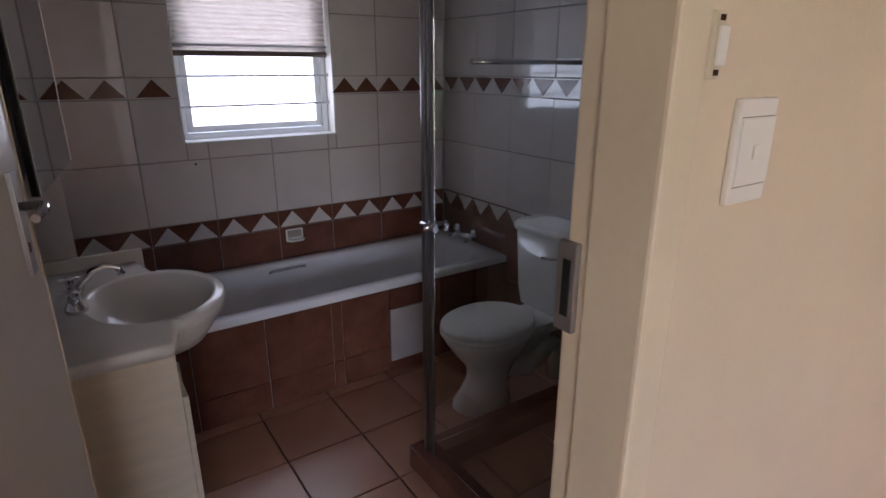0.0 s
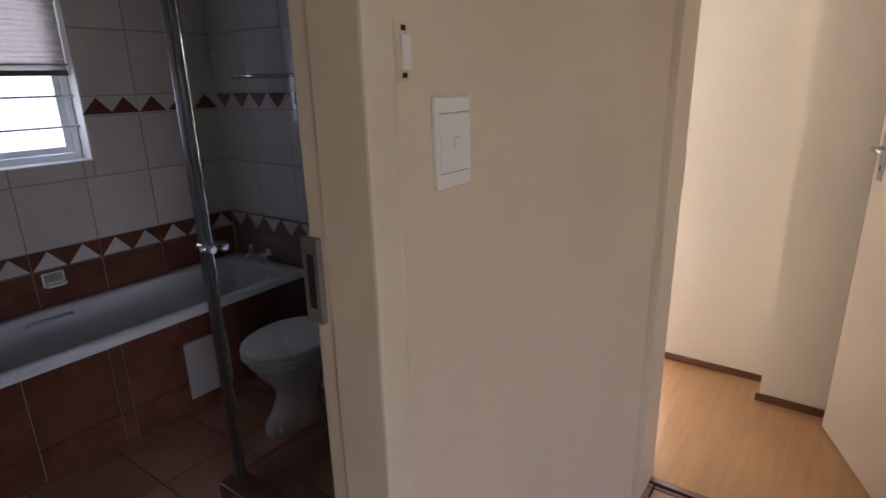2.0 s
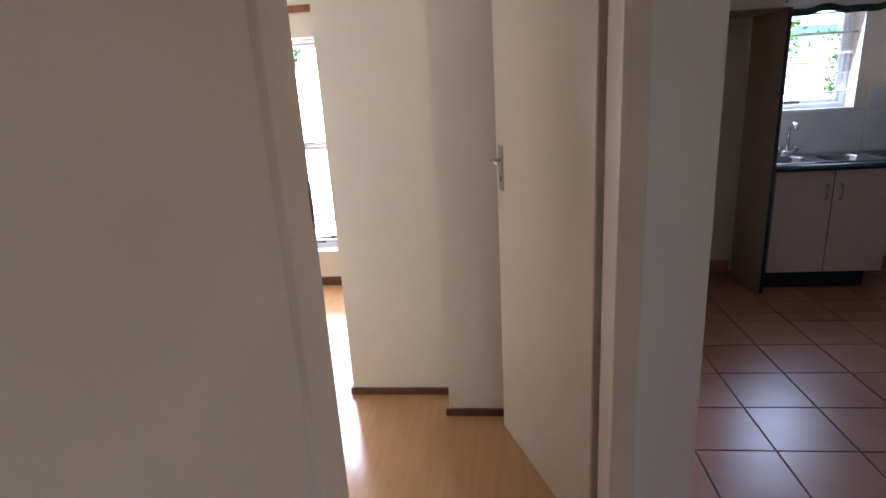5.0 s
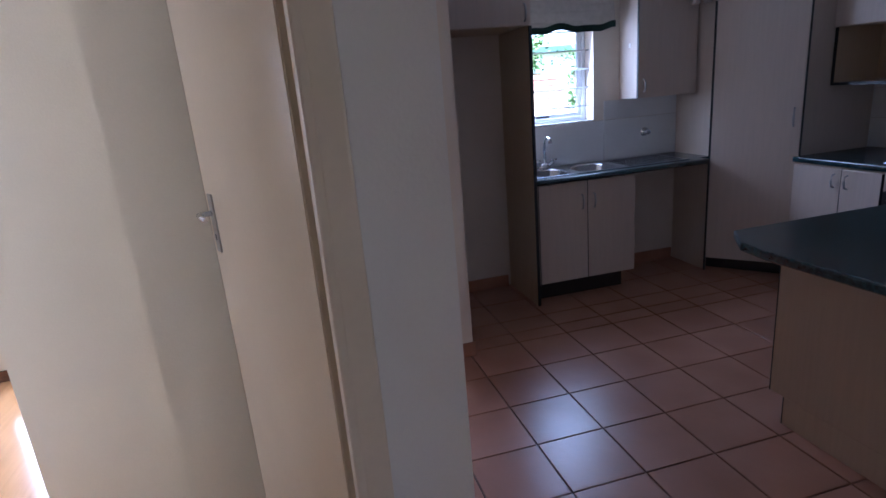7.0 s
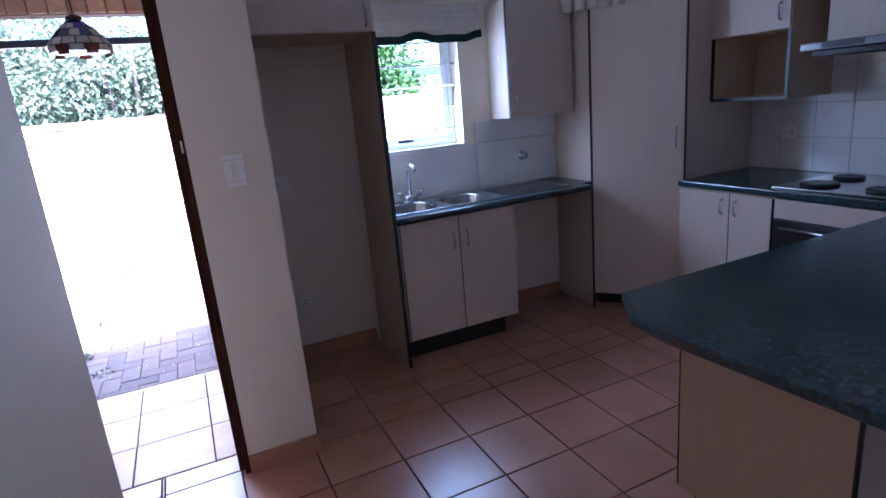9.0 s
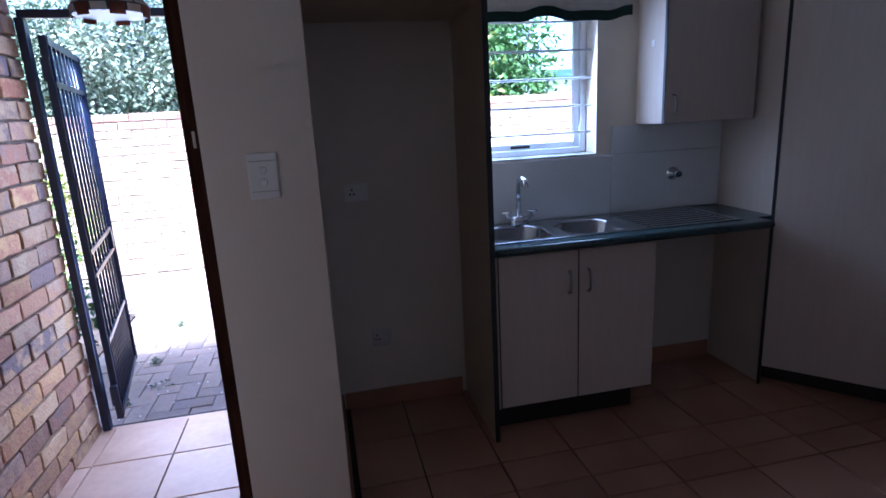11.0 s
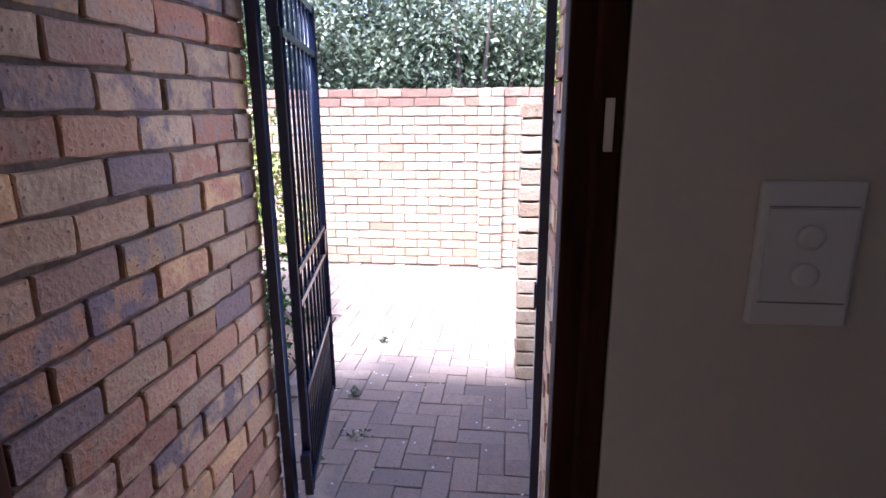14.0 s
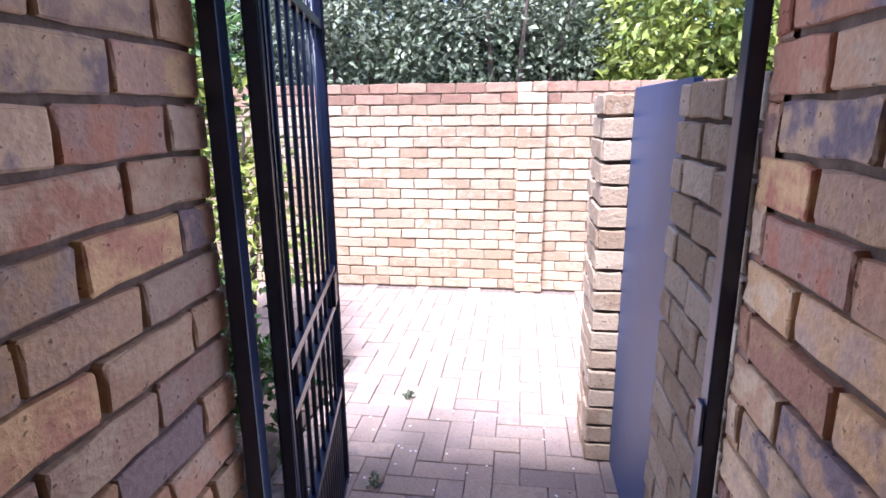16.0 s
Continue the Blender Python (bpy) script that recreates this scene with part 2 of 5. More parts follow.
SAND = material("paving_joint_sand", (0.27, 0.22, 0.18), 0.95, vary=0.25, scale=30)
GATE_PAINT = material("navy_gate_enamel", (0.013, 0.022, 0.060), 0.32, vary=0.2, scale=12, bump=0.1, bump_scale=60)
BLUE_GATE = material("grey_blue_gate_paint", (0.065, 0.115, 0.27), 0.45, vary=0.08, scale=4)
SOIL = material("garden_soil", (0.10, 0.07, 0.05), 0.95, vary=0.3, scale=12, bump=0.8, bump_scale=40)
GRASS = material("ground_grass", (0.09, 0.13, 0.04), 0.95, vary=0.3, scale=10)
BARK = material("grey_bark", (0.10, 0.075, 0.06), 0.9, vary=0.3, scale=15, bump=0.6)
LEAF_GREY = material("grey_green_leaf", (0.27, 0.31, 0.20), 0.45, vary=0.25, scale=1.6, second=(0.10, 0.14, 0.07), random_tint=0.45)
LEAF_LIME = material("yellow_green_leaf", (0.38, 0.43, 0.08), 0.5, vary=0.2, scale=3, second=(0.12, 0.2, 0.03), random_tint=0.3)
LEAF_GREEN = material("fresh_green_leaf", (0.09, 0.19, 0.035), 0.5, vary=0.2, scale=3, second=(0.04, 0.1, 0.02), random_tint=0.3)

# ---- mesh helpers ----


def add_box(bm, x0, x1, y0, y1, z0, z1, bevel=0.0, m=None):
    """A box with bevelled edges added to bm."""
    r = bmesh.ops.create_cube(bm, size=1.0)
    vs = r["verts"]
    for v in vs:
        v.co = Vector(((x0 + x1) / 2 + v.co.x * (x1 - x0), (y0 + y1) / 2 + v.co.y * (y1 - y0), (z0 + z1) / 2 + v.co.z * (z1 - z0)))
    if m is not None:
        for v in vs:
            v.co = m @ v.co
    if bevel:
        es = list({e for v in vs for e in v.link_edges})
        bmesh.ops.bevel(bm, geom=es, offset=bevel, segments=2, affect="EDGES", profile=0.6)
    return bm


def box(x0, x1, y0, y1, z0, z1, bevel=0.0, m=None):
    return add_box(bmesh.new(), x0, x1, y0, y1, z0, z1, bevel, m)


def add_tube(bm, points, radius, sides=10, cap=True):
    """A round bar along points; radius may be a list."""
    rings = []
    pts = [Vector(p) for p in points]
    up = Vector((0, 0, 1))
    for i, p in enumerate(pts):
        d = (pts[min(i + 1, len(pts) - 1)] - pts[max(i - 1, 0)]).normalized()
        side = d.cross(up if abs(d.z) < 0.95 else Vector((1, 0, 0))).normalized()
        other = side.cross(d)
        r = radius[i] if isinstance(radius, (list, tuple)) else radius
        rings.append([bm.verts.new(p + side * (r * math.cos(a)) + other * (r * math.sin(a))) for a in (2 * math.pi * k / sides for k in range(sides))])
    for a, b in zip(rings, rings[1:]):
        for k in range(sides):
            f = bm.faces.new((a[k], a[(k + 1) % sides], b[(k + 1) % sides], b[k]))
            f.smooth = True
    if cap:
        bm.faces.new(rings[0][::-1]), bm.faces.new(rings[-1])
    return bm


def tube(points, radius, sides=10):
    return add_tube(bmesh.new(), points, radius, sides)


def lathe(profile, sides=32, sx=1.0, sy=1.0, centre=(0, 0, 0)):
    """A solid of revolution from (radius, z) rows, squashed by sx and sy."""
    bm = bmesh.new()
    c = Vector(centre)
    rings = [[bm.verts.new(c + Vector((max(r, 1e-4) * sx * math.cos(a), max(r, 1e-4) * sy * math.sin(a), z))) for a in (2 * math.pi * k / sides for k in range(sides))] for r, z in profile]
    for a, b in zip(rings, rings[1:]):
        for k in range(sides):
            f = bm.faces.new((a[k], a[(k + 1) % sides], b[(k + 1) % sides], b[k]))
            f.smooth = True
    bm.faces.new(rings[0][::-1]), bm.faces.new(rings[-1])
    return bm


def prism(outline, z0, z1, bevel=0.0):
    """An upright solid on an outline of (x, y)."""
    bm = bmesh.new()
    low = [bm.verts.new((x, y, z0)) for x, y in outline]
    top = [bm.verts.new((x, y, z1)) for x, y in outline]
    n = len(outline)
    bm.faces.new(low[::-1]), bm.faces.new(top)
    for k in range(n):
        bm.faces.new((low[k], low[(k + 1) % n], top[(k + 1) % n], top[k]))
    bmesh.ops.recalc_face_normals(bm, faces=bm.faces)
    if bevel:
        es = [e for e in bm.edges if abs(e.verts[0].co.z - e.verts[1].co.z) < 1e-6]
        bmesh.ops.bevel(bm, geom=es, offset=bevel, segments=3, affect="EDGES", profile=0.6)
    return bm


# things are written in the metres of their own room; PLAN lays the room into the house
PLAN = [Matrix()]


def finish(bm, name, material, placed=True):
    me = bpy.data.meshes.new(name)
    if placed:
        bmesh.ops.transform(bm, matrix=PLAN[0], verts=bm.verts)
    bmesh.ops.recalc_face_normals(bm, faces=bm.faces)
    bm.to_mesh(me)
    bm.free()
    if material:
        me.materials.append(material)
    return me


def part(name, bm, material, parent, label=""):
    ob = new(name, finish(bm, name, material))
    ob.parent = parent
    if parent.type == "EMPTY":
        ob.matrix_parent_inverse = parent.matrix_basis.inverted()
    return tagged(ob, label)


def thing(name, at, label, category, group=""):
    """An Empty at the base of a thing whose parts follow in world metres."""
    ob = new(name)
    ob.location = PLAN[0] @ Vector(at)
    ob.empty_display_size = 0.1
    return tagged(ob, label, category, group)


def solid(name, bm, material, label, category, group=""):
    return tagged(new(name, finish(bm, name, material)), label, category, group)


def structure(name, bm, material, label=""):
    return tagged(new(name, finish(bm, name, material)), label, kind="structure")

# ---- structure ----


def wall_piece(bm, axis, a0, a1, b0, b1, z0, z1, openings=()):
    """A straight wall along axis ('x' or 'y') from b0 to b1, a0 to a1 thick, with openings (from, to, sill, head)."""
    def put(u0, u1, w0, w1):
        if u1 - u0 > 1e-4 and w1 - w0 > 1e-4:
            add_box(bm, *((a0, a1, u0, u1) if axis == "y" else (u0, u1, a0, a1)), w0, w1)
    at = b0
    for u0, u1, w0, w1 in sorted(openings):
        put(at, u0, z0, z1), put(u0, u1, z0, w0), put(u0, u1, w1, z1)
        at = u1
    put(at, b1, z0, z1)
    return bm


def wall(name, axis, a0, a1, b0, b1, z0, z1, openings, mat, label):
    return structure(name, wall_piece(bmesh.new(), axis, a0, a1, b0, b1, z0, z1, openings), mat, label)


H = 2.42
wall("wall_hall", "y", -0.585, -0.475, -3.0, 3.47, 0, H, [(1.40, 2.265, -0.01, 2.02)], PLASTER, "cream painted plaster hall wall")
wall("wall_hall_end", "x", 3.47, 3.695, -0.585, 0.552, 0, H, [(-0.5135, 0.4025, -0.01, 2.0205)], WHITE_PLASTER, "cream plaster wall round the bedroom door")
wall("wall_bath_west", "y", -3.22, -3.0, 1.3, 3.78, 0, H, [(2.196, 2.953, 1.134, 1.95)], WHITE_PLASTER, "bathroom outer wall")
wall("wall_bath_north", "x", 3.67, 3.78, -3.0, -0.585, 0, H, [], WHITE_PLASTER, "bathroom side wall")
wall("wall_bath_south", "x", 1.2, 1.30, -3.22, -0.585, 0, H, [], WHITE_PLASTER, "bathroom wall beside the door")
structure("bath_nib", prism([(-3.0, 1.30), (-1.55, 1.30), (-1.55, 1.42), (-2.50, 1.42), (-2.50, 1.69), (-3.0, 1.69)], 0, H), BATH_TILE, "white tiled nib at the end of the tub")
wall("wall_bedroom_west", "y", -4.2, -4.1, 3.78, 6.5, 0, H, [], WHITE_PLASTER, "white bedroom wall")
wall("wall_bedroom_south", "x", 3.695, 3.78, -4.1, -3.22, 0, H, [], WHITE_PLASTER, "white bedroom wall")
wall("wall_bedroom_north", "x", 6.27, 6.5, -4.1, -0.1, 0, H, [(-2.64, -2.035, 0.28, 1.86), (-1.70, -1.10, 0.28, 1.86)], CREAM_PLASTER, "white bedroom wall with two tall windows")
structure("bedroom_pier", prism([(-0.70, 4.63), (-0.197, 4.63), (-0.197, 4.445), (0.42, 4.445), (0.42, 4.74), (-0.70, 4.74)], 0, H), CREAM_PLASTER, "white plaster pier inside the bedroom")
wall("wall_lobby", "y", 0.42, 0.52, 3.695, 4.74, 0, H, [], CREAM_PLASTER, "cream wall between bedroom and lobby")
wall("wall_bedroom_east", "y", -0.12, -0.02, 4.74, 5.54, 0, H, [], WHITE_PLASTER, "wall between bedroom and lobby")
wall("wall_back_door", "x", 5.49, 5.59, -0.12, 0.888, 0, H, [(-0.03, 0.8875, -0.01, 2.0)], WHITE_PLASTER, "wall over the back door")
structure("column_back_door", prism([(0.856, 5.405), (1.146, 5.405), (1.146, 6.40), (0.99, 6.40), (0.99, 5.488), (0.856, 5.488)], 0, H), COLUMN_PLASTER, "cream plaster wall end beside the back door")
wall("wall_kitchen_north", "x", 6.40, 6.62, 0.99, 4.3, 0, H, [(1.79, 2.495, 1.168, 1.95)], COLUMN_PLASTER, "cream kitchen wall with the sink window")
wall("wall_kitchen_east", "y", 4.15, 4.3, 2.6, 6.40, 0, H, [], WHITE_PLASTER, "kitchen wall behind the hob")
# unseen wall; its opening is added to hold the hall fill lamp
wall("wall_living_east", "y", 5.0, 5.15, -3.0, 2.6, 0, H, [(-2.0, 0.8, 0.2, 2.2)], WHITE_PLASTER, "unseen living room wall with an added window opening")
# unseen wall, added to keep the hall fill lamp off the kitchen
wall("wall_living_north", "x", 2.5, 2.6, 1.45, 5.0, 0, H, [], WHITE_PLASTER, "unseen wall added to block light from the kitchen")
wall("wall_living_south", "x", -3.15, -3.0, -0.585, 5.15, 0, H, [], PLASTER, "cream unseen wall added to block light from the kitchen")
structure("ceiling", box(-4.2, 5.15, -3.15, 6.62, H, H + 0.12), CEILING, "white painted ceiling")
structure("roof", box(-4.6, 5.5, -3.6, 6.68, H + 0.14, H + 0.30), SOIL, "roof slab over the house")
structure("ground", box(-60, 60, -60, 80, -0.9, -0.135), GRASS, "garden ground")
structure("floor", box(-4.2, 5.15, -3.15, 6.62, -0.13, -0.012), FLOOR_GROUT, "dark grout bed under the floor tiles")

# tiles and boards are pieces on their own shared meshes


def piece_mesh(name, w, d, h, chamfer, mat, seed=0):
    """A box w by d by h, its top edges chamfered, the origin at the middle of the top."""
    bm = bmesh.new()
    c = chamfer
    rows = [(w / 2, d / 2, -h), (w / 2, d / 2, -c), (w / 2 - c, d / 2 - c, 0)]
    rnd = random.Random(seed)
    rings = []
    for a, b, z in rows:
        rings.append([bm.verts.new((sx * a + rnd.uniform(-c, c) * 0.35 * bool(seed), sy * b + rnd.uniform(-c, c) * 0.35 * bool(seed), z)) for sx, sy in ((-1, -1), (1, -1), (1, 1), (-1, 1))])
    for p, q in zip(rings, rings[1:]):
        for k in range(4):
            bm.faces.new((p[k], p[(k + 1) % 4], q[(k + 1) % 4], q[k]))
    bm.faces.new(rings[-1])
    return finish(bm, name, mat, False)


def brick_mesh(name, w, d, h, mat, seed):
    """A hand-moulded brick: blunt corners, wavering arrises, the origin at the middle of its face."""
    bm = bmesh.new()
    rnd = random.Random(seed)
    half, deep = w / 2, d / 2
    k, n_long = min(0.004, w / 6), 5 if w > 0.12 else 3
    along = [-half + k + (w - 2 * k) * i / (n_long - 1) for i in range(n_long)]
    outline = [(x, -deep) for x in along] + [(half, -deep + k), (half, rnd.uniform(-0.3, 0.3) * deep), (half, deep - k)] + [(x, deep) for x in along[::-1]] + [(-half, deep - k), (-half, rnd.uniform(-0.3, 0.3) * deep), (-half, -deep + k)]
    outline = [(x + rnd.uniform(-0.003, 0.0018) * (1 if x > 0 else -1), y + rnd.uniform(-0.0038, 0.0018) * (1 if y > 0 else -1)) for x, y in outline]
    rings = []
    for inset, z in ((0.0, -h), (0.0, -0.003), (0.0032, 0.0)):
        ring = []
        for x, y in outline:
            grow = inset * rnd.uniform(0.3, 1.7)
            ring.append(bm.verts.new((x * (1 - grow / half), y * (1 - grow / deep), z + (rnd.uniform(-0.0012, 0.0012) if inset else 0.0))))
        rings.append(ring)
    n = len(outline)
    for p, q in zip(rings, rings[1:]):
        for i in range(n):
            bm.faces.new((p[i], p[(i + 1) % n], q[(i + 1) % n], q[i]))
    bm.faces.new(rings[-1])
    for f in bm.faces:
        f.smooth = False
    return finish(bm, name, mat, False)


def lay(name, parent, mesh, m):
    """One piece on a shared mesh, under its wall or floor."""
    ob = bpy.data.objects.new(name, mesh)
    scene.collection.objects.link(ob)
    ob.parent, ob.matrix_basis = parent, PLAN[0] @ m
    return ob


def joined(name, parent, bits, mat):
    """Many pieces too far off to pick apart, as one mesh. bits: (mesh, pose)."""
    verts, faces = [], []
    for me, m in bits:
        at = len(verts)
        verts += [tuple(m @ v.co) for v in me.vertices]
        faces += [tuple(i + at for i in p.vertices) for p in me.polygons]
    me = bpy.data.meshes.new(name)
    me.from_pydata(verts, [], faces)
    me.materials.append(mat)
    ob = new(name, me)
    ob.parent = parent
    return tagged(ob, kind="stuff")


def clipped(lo, hi, origin, pitch):
    """The cells of a grid between lo and hi, the outer ones cut."""
    k = math.floor((lo - origin) / pitch)
    out = []
    while origin + k * pitch < hi - 1e-3:
        a, b = max(lo, origin + k * pitch), min(hi, origin + (k + 1) * pitch)
        if b - a > 0.012:
            out.append((a, b))
        k += 1
    return out


MESHES = {}


def tiled(parent, name, mat, us, vs, place, joint=0.006, thick=0.01, chamfer=0.0015, near=lambda u, v: True):
    """Tiles on the cells us by vs; place(u, v) gives the pose of a tile's face."""
    rest = []
    for a, b in us:
        for c, d in vs:
            key = (mat.name, round(b - a - joint, 3), round(d - c - joint, 3))
            if key not in MESHES:
                MESHES[key] = piece_mesh(name, key[1], key[2], thick, chamfer, mat)
            m = place((a + b) / 2, (c + d) / 2)
            if near((a + b) / 2, (c + d) / 2):
                lay(name, parent, MESHES[key], m)
            else:
                rest.append((MESHES[key], m))
    if rest:
        joined(name + "_field", parent, rest, mat)


TILTS = random.Random(4)


def on_floor(z=0.0, wobble=0.0):
    return lambda u, v: pose(u, v, z, TILTS.uniform(-wobble, wobble), TILTS.uniform(-wobble, wobble), 0)


floor_ob = bpy.data.objects["floor"]
tiled(floor_ob, "floor_tile", FLOOR_TILE, clipped(-0.475, 5.0, 1.444, 0.3121), clipped(-3.0, 3.60, 4.513, 0.3121), on_floor(0, 0.12), 0.007, near=lambda u, v: v > 2.3 and u < 4.0)
tiled(floor_ob, "floor_tile", FLOOR_TILE, clipped(0.52, 4.15, 1.444, 0.3121), clipped(3.60, 5.58, 4.513, 0.3121), on_floor(0, 0.12), 0.007)
tiled(floor_ob, "floor_tile", FLOOR_TILE, clipped(-0.02, 0.52, 1.444, 0.3121), clipped(4.74, 5.58, 4.513, 0.3121), on_floor(0, 0.12), 0.007)
tiled(floor_ob, "floor_tile", FLOOR_TILE, clipped(1.18, 4.15, 1.444, 0.3121), clipped(5.58, 6.40, 4.513, 0.3121), on_floor(0, 0.12), 0.007)
tiled(floor_ob, "bath_floor_tile", FLOOR_TILE, clipped(-3.0, -0.475, -1.975, 0.32), clipped(1.30, 3.67, 2.236, 0.318), on_floor(0, 0.12), 0.007)
tiled(floor_ob, "porch_tile", LANDING_TILE, clipped(0.0, 0.89, 0.395, 0.33), clipped(5.58, 6.58, 6.575, 0.33), on_floor(0, 0.1), 0.007)
tiled(floor_ob, "laminate_board", LAMINATE, clipped(-4.1, 0.42, -0.5, 0.195), clipped(3.62, 4.74, 3.62, 1.2), on_floor(0), 0.0002, 0.01, 0.0003, near=lambda u, v: u > -2.2)
tiled(floor_ob, "laminate_board", LAMINATE, clipped(-4.1, -0.12, -0.5, 0.195), clipped(4.74, 6.27, 3.62, 1.2), on_floor(0), 0.0002, 0.01, 0.0003, near=lambda u, v: u > -2.2)

# bathroom wall tiles
west, north = bpy.data.objects["wall_bath_west"], bpy.data.objects["wall_bath_north"]


def on_west(u, v):
    return Matrix.Translation((-2.99, u, v)) @ Matrix(((0, 0, 1, 0), (1, 0, 0, 0), (0, 1, 0, 0), (0, 0, 0, 1)))


def on_north(u, v):
    out_of_true = pose(0, 0, 0, TILTS.uniform(-0.3, 0.3), TILTS.uniform(-1.0, -0.4), 0)
    return Matrix.Translation((u, 3.66, v)) @ Matrix(((-1, 0, 0, 0), (0, 0, -1, 0), (0, -1, 0, 0), (0, 0, 0, 1))) @ out_of_true


def on_south(u, v):
    return Matrix.Translation((u, 1.31, v)) @ Matrix(((1, 0, 0, 0), (0, 0, 1, 0), (0, 1, 0, 0), (0, 0, 0, 1)))


ROWS = [(0.745, 1.05), (1.05, 1.335)]
TOP_ROWS = [(1.425, 1.73), (1.73, 2.035), (2.035, 2.34)]


def outside_window(cells, lo, hi):
    out = []
    for a, b in cells:
        if b <= lo or a >= hi:
            out.append((a, b))
        else:
            out += [c for c in ((a, lo), (hi, b)) if c[1] - c[0] > 0.02]
    return out


wcols = clipped(1.30, 3.66, 1.987, 0.306)
tiled(west, "wall_tile", BATH_TILE, wcols, [(0.745, 1.05)], on_west)
tiled(west, "wall_tile", BATH_TILE, [(max(a, 2.196), min(b, 2.953)) for a, b in wcols if min(b, 2.953) - max(a, 2.196) > 0.02], [(1.05, 1.134)], on_west)
tiled(west, "wall_tile", BATH_TILE, outside_window(wcols, 2.196, 2.953), [(1.05, 1.335)], on_west)
tiled(west, "wall_tile", BATH_TILE, outside_window(wcols, 2.196, 2.953), [(1.425, 1.73), (1.73, 1.95)], on_west)
tiled(west, "wall_tile", BATH_TILE, wcols, [(1.95, 2.255), (2.255, 2.42)], on_west)
tiled(west, "terracotta_wall_tile", TERRA_WALL, clipped(1.30, 3.66, 1.987, 0.306), [(0.34, 0.65)], on_west, 0.004)
ncols = clipped(-2.99, -0.585, -2.99, 0.306)
tiled(north, "wall_tile", BATH_TILE, ncols, ROWS + TOP_ROWS, on_north)
tiled(north, "terracotta_wall_tile", TERRA_WALL, ncols, [(0.04, 0.34), (0.34, 0.65)], on_north, 0.004)
scols = clipped(-2.99, -0.585, -2.99, 0.306)
tiled(bpy.data.objects["wall_bath_south"], "wall_tile", BATH_TILE, scols, [(0.44, 0.745)] + ROWS + [(1.335, 1.425)] + TOP_ROWS, on_south)
structure("bath_grout_west", wall_piece(bmesh.new(), "y", -3.0, -2.994, 1.30, 3.66, 0.3, H, [(2.196, 2.953, 1.134, 1.95)]), GROUT, "grout behind the wall tiles")
structure("bath_grout_north", box(-2.99, -0.585, 3.664, 3.67, 0.0, H), GROUT, "grout behind the wall tiles")


def triangle_band(parent, place, cells, z0, z1, back, front, per, up=True):
    """A border of triangles between z0 and z1: a strip with small wedges set in it."""
    for a, b in cells:
        w = b - a - 0.003
        key = ("strip", back.name, round(w, 3), round(z1 - z0, 3))
        if key not in MESHES:
            MESHES[key] = piece_mesh("border_strip", w, z1 - z0 - 0.002, 0.01, 0.001, back)
        lay("border_strip", parent, MESHES[key], place((a + b) / 2, (z0 + z1) / 2))
    tri = ("tri", front.name, round(per, 3), round(z1 - z0, 3))
    if tri not in MESHES:
        bm = bmesh.new()
        w, h = per * 0.47, (z1 - z0) / 2 - 0.006
        lo = [bm.verts.new((x, y, -0.001)) for x, y in ((-w, -h), (w, -h), (0, h))]
        hi = [bm.verts.new((x * 0.97, y * 0.97, 0.002)) for x, y in ((-w, -h), (w, -h), (0, h))]
        bm.faces.new(hi)
        for k in range(3):
            bm.faces.new((lo[k], lo[(k + 1) % 3], hi[(k + 1) % 3], hi[k]))
        MESHES[tri] = finish(bm, "triangle_tile", front, False)
    for a, b in cells:
        n = max(1, round((b - a) / per))
        for k in range(n):
            if (b - a) / n > per * 0.7:
                lay("triangle_tile", parent, MESHES[tri], place(a + (k + 0.5) * (b - a) / n, (z0 + z1) / 2))


triangle_band(west, on_west, outside_window(wcols, 2.196, 2.953), 1.335, 1.425, BATH_TILE, TERRA_WALL, 0.153)
triangle_band(west, on_west, wcols, 0.65, 0.745, TERRA_WALL, BATH_TILE, 0.153)
triangle_band(north, on_north, ncols, 1.335, 1.425, BATH_TILE, TERRA_WALL, 0.153)
triangle_band(north, on_north, ncols, 0.65, 0.745, TERRA_WALL, BATH_TILE, 0.153)

# ---- brickwork ----
COURSE, LONG = 0.0828, 0.2135


def brick_wall(parent, name, mat, place, length, height, start=0.0, base=0.0, depth=0.05, ends=True, near=lambda u, v: True, seed=1, parity=0, long=LONG, course=COURSE):
    """Stretcher courses on a plane; place(u, v) gives the pose of a brick's face at u along and v up."""
    rnd = random.Random(seed)
    rest = []
    kinds = [brick_mesh(name, long - 0.0085, course - 0.0092, depth, mat, seed * 10 + k + 1) for k in range(8)]
    cut = {}
    r, z = 0, 0.0
    while z < height - 0.01:
        v = base + z + course / 2
        u = start - (long / 2 if (r + parity) % 2 else 0)
        while u < length:
            a, b = max(u, 0.0), min(u + long, length)
            if b - a > 0.025:
                if b - a > long - 0.002:
                    me = rnd.choice(kinds)
                else:
                    key = round(b - a, 2)
                    if key not in cut:
                        cut[key] = brick_mesh(name, max(b - a - 0.0095, 0.02), course - 0.0095, depth, mat, seed * 100 + len(cut))
                    me = cut[key]
                m = place((a + b) / 2, v) @ pose(rnd.uniform(-0.0015, 0.0015), rnd.uniform(-0.002, 0.002), rnd.uniform(-0.004, 0.003), rnd.uniform(-1.2, 1.2), rnd.uniform(-1.0, 1.0), rnd.uniform(-0.9, 0.9))
                if near((a + b) / 2, v):
                    lay(name, parent, me, m)
                else:
                    rest.append((me, m))
            u += long
        z += course
        r += 1
    if rest:
        joined("brickwork", parent, rest, mat)


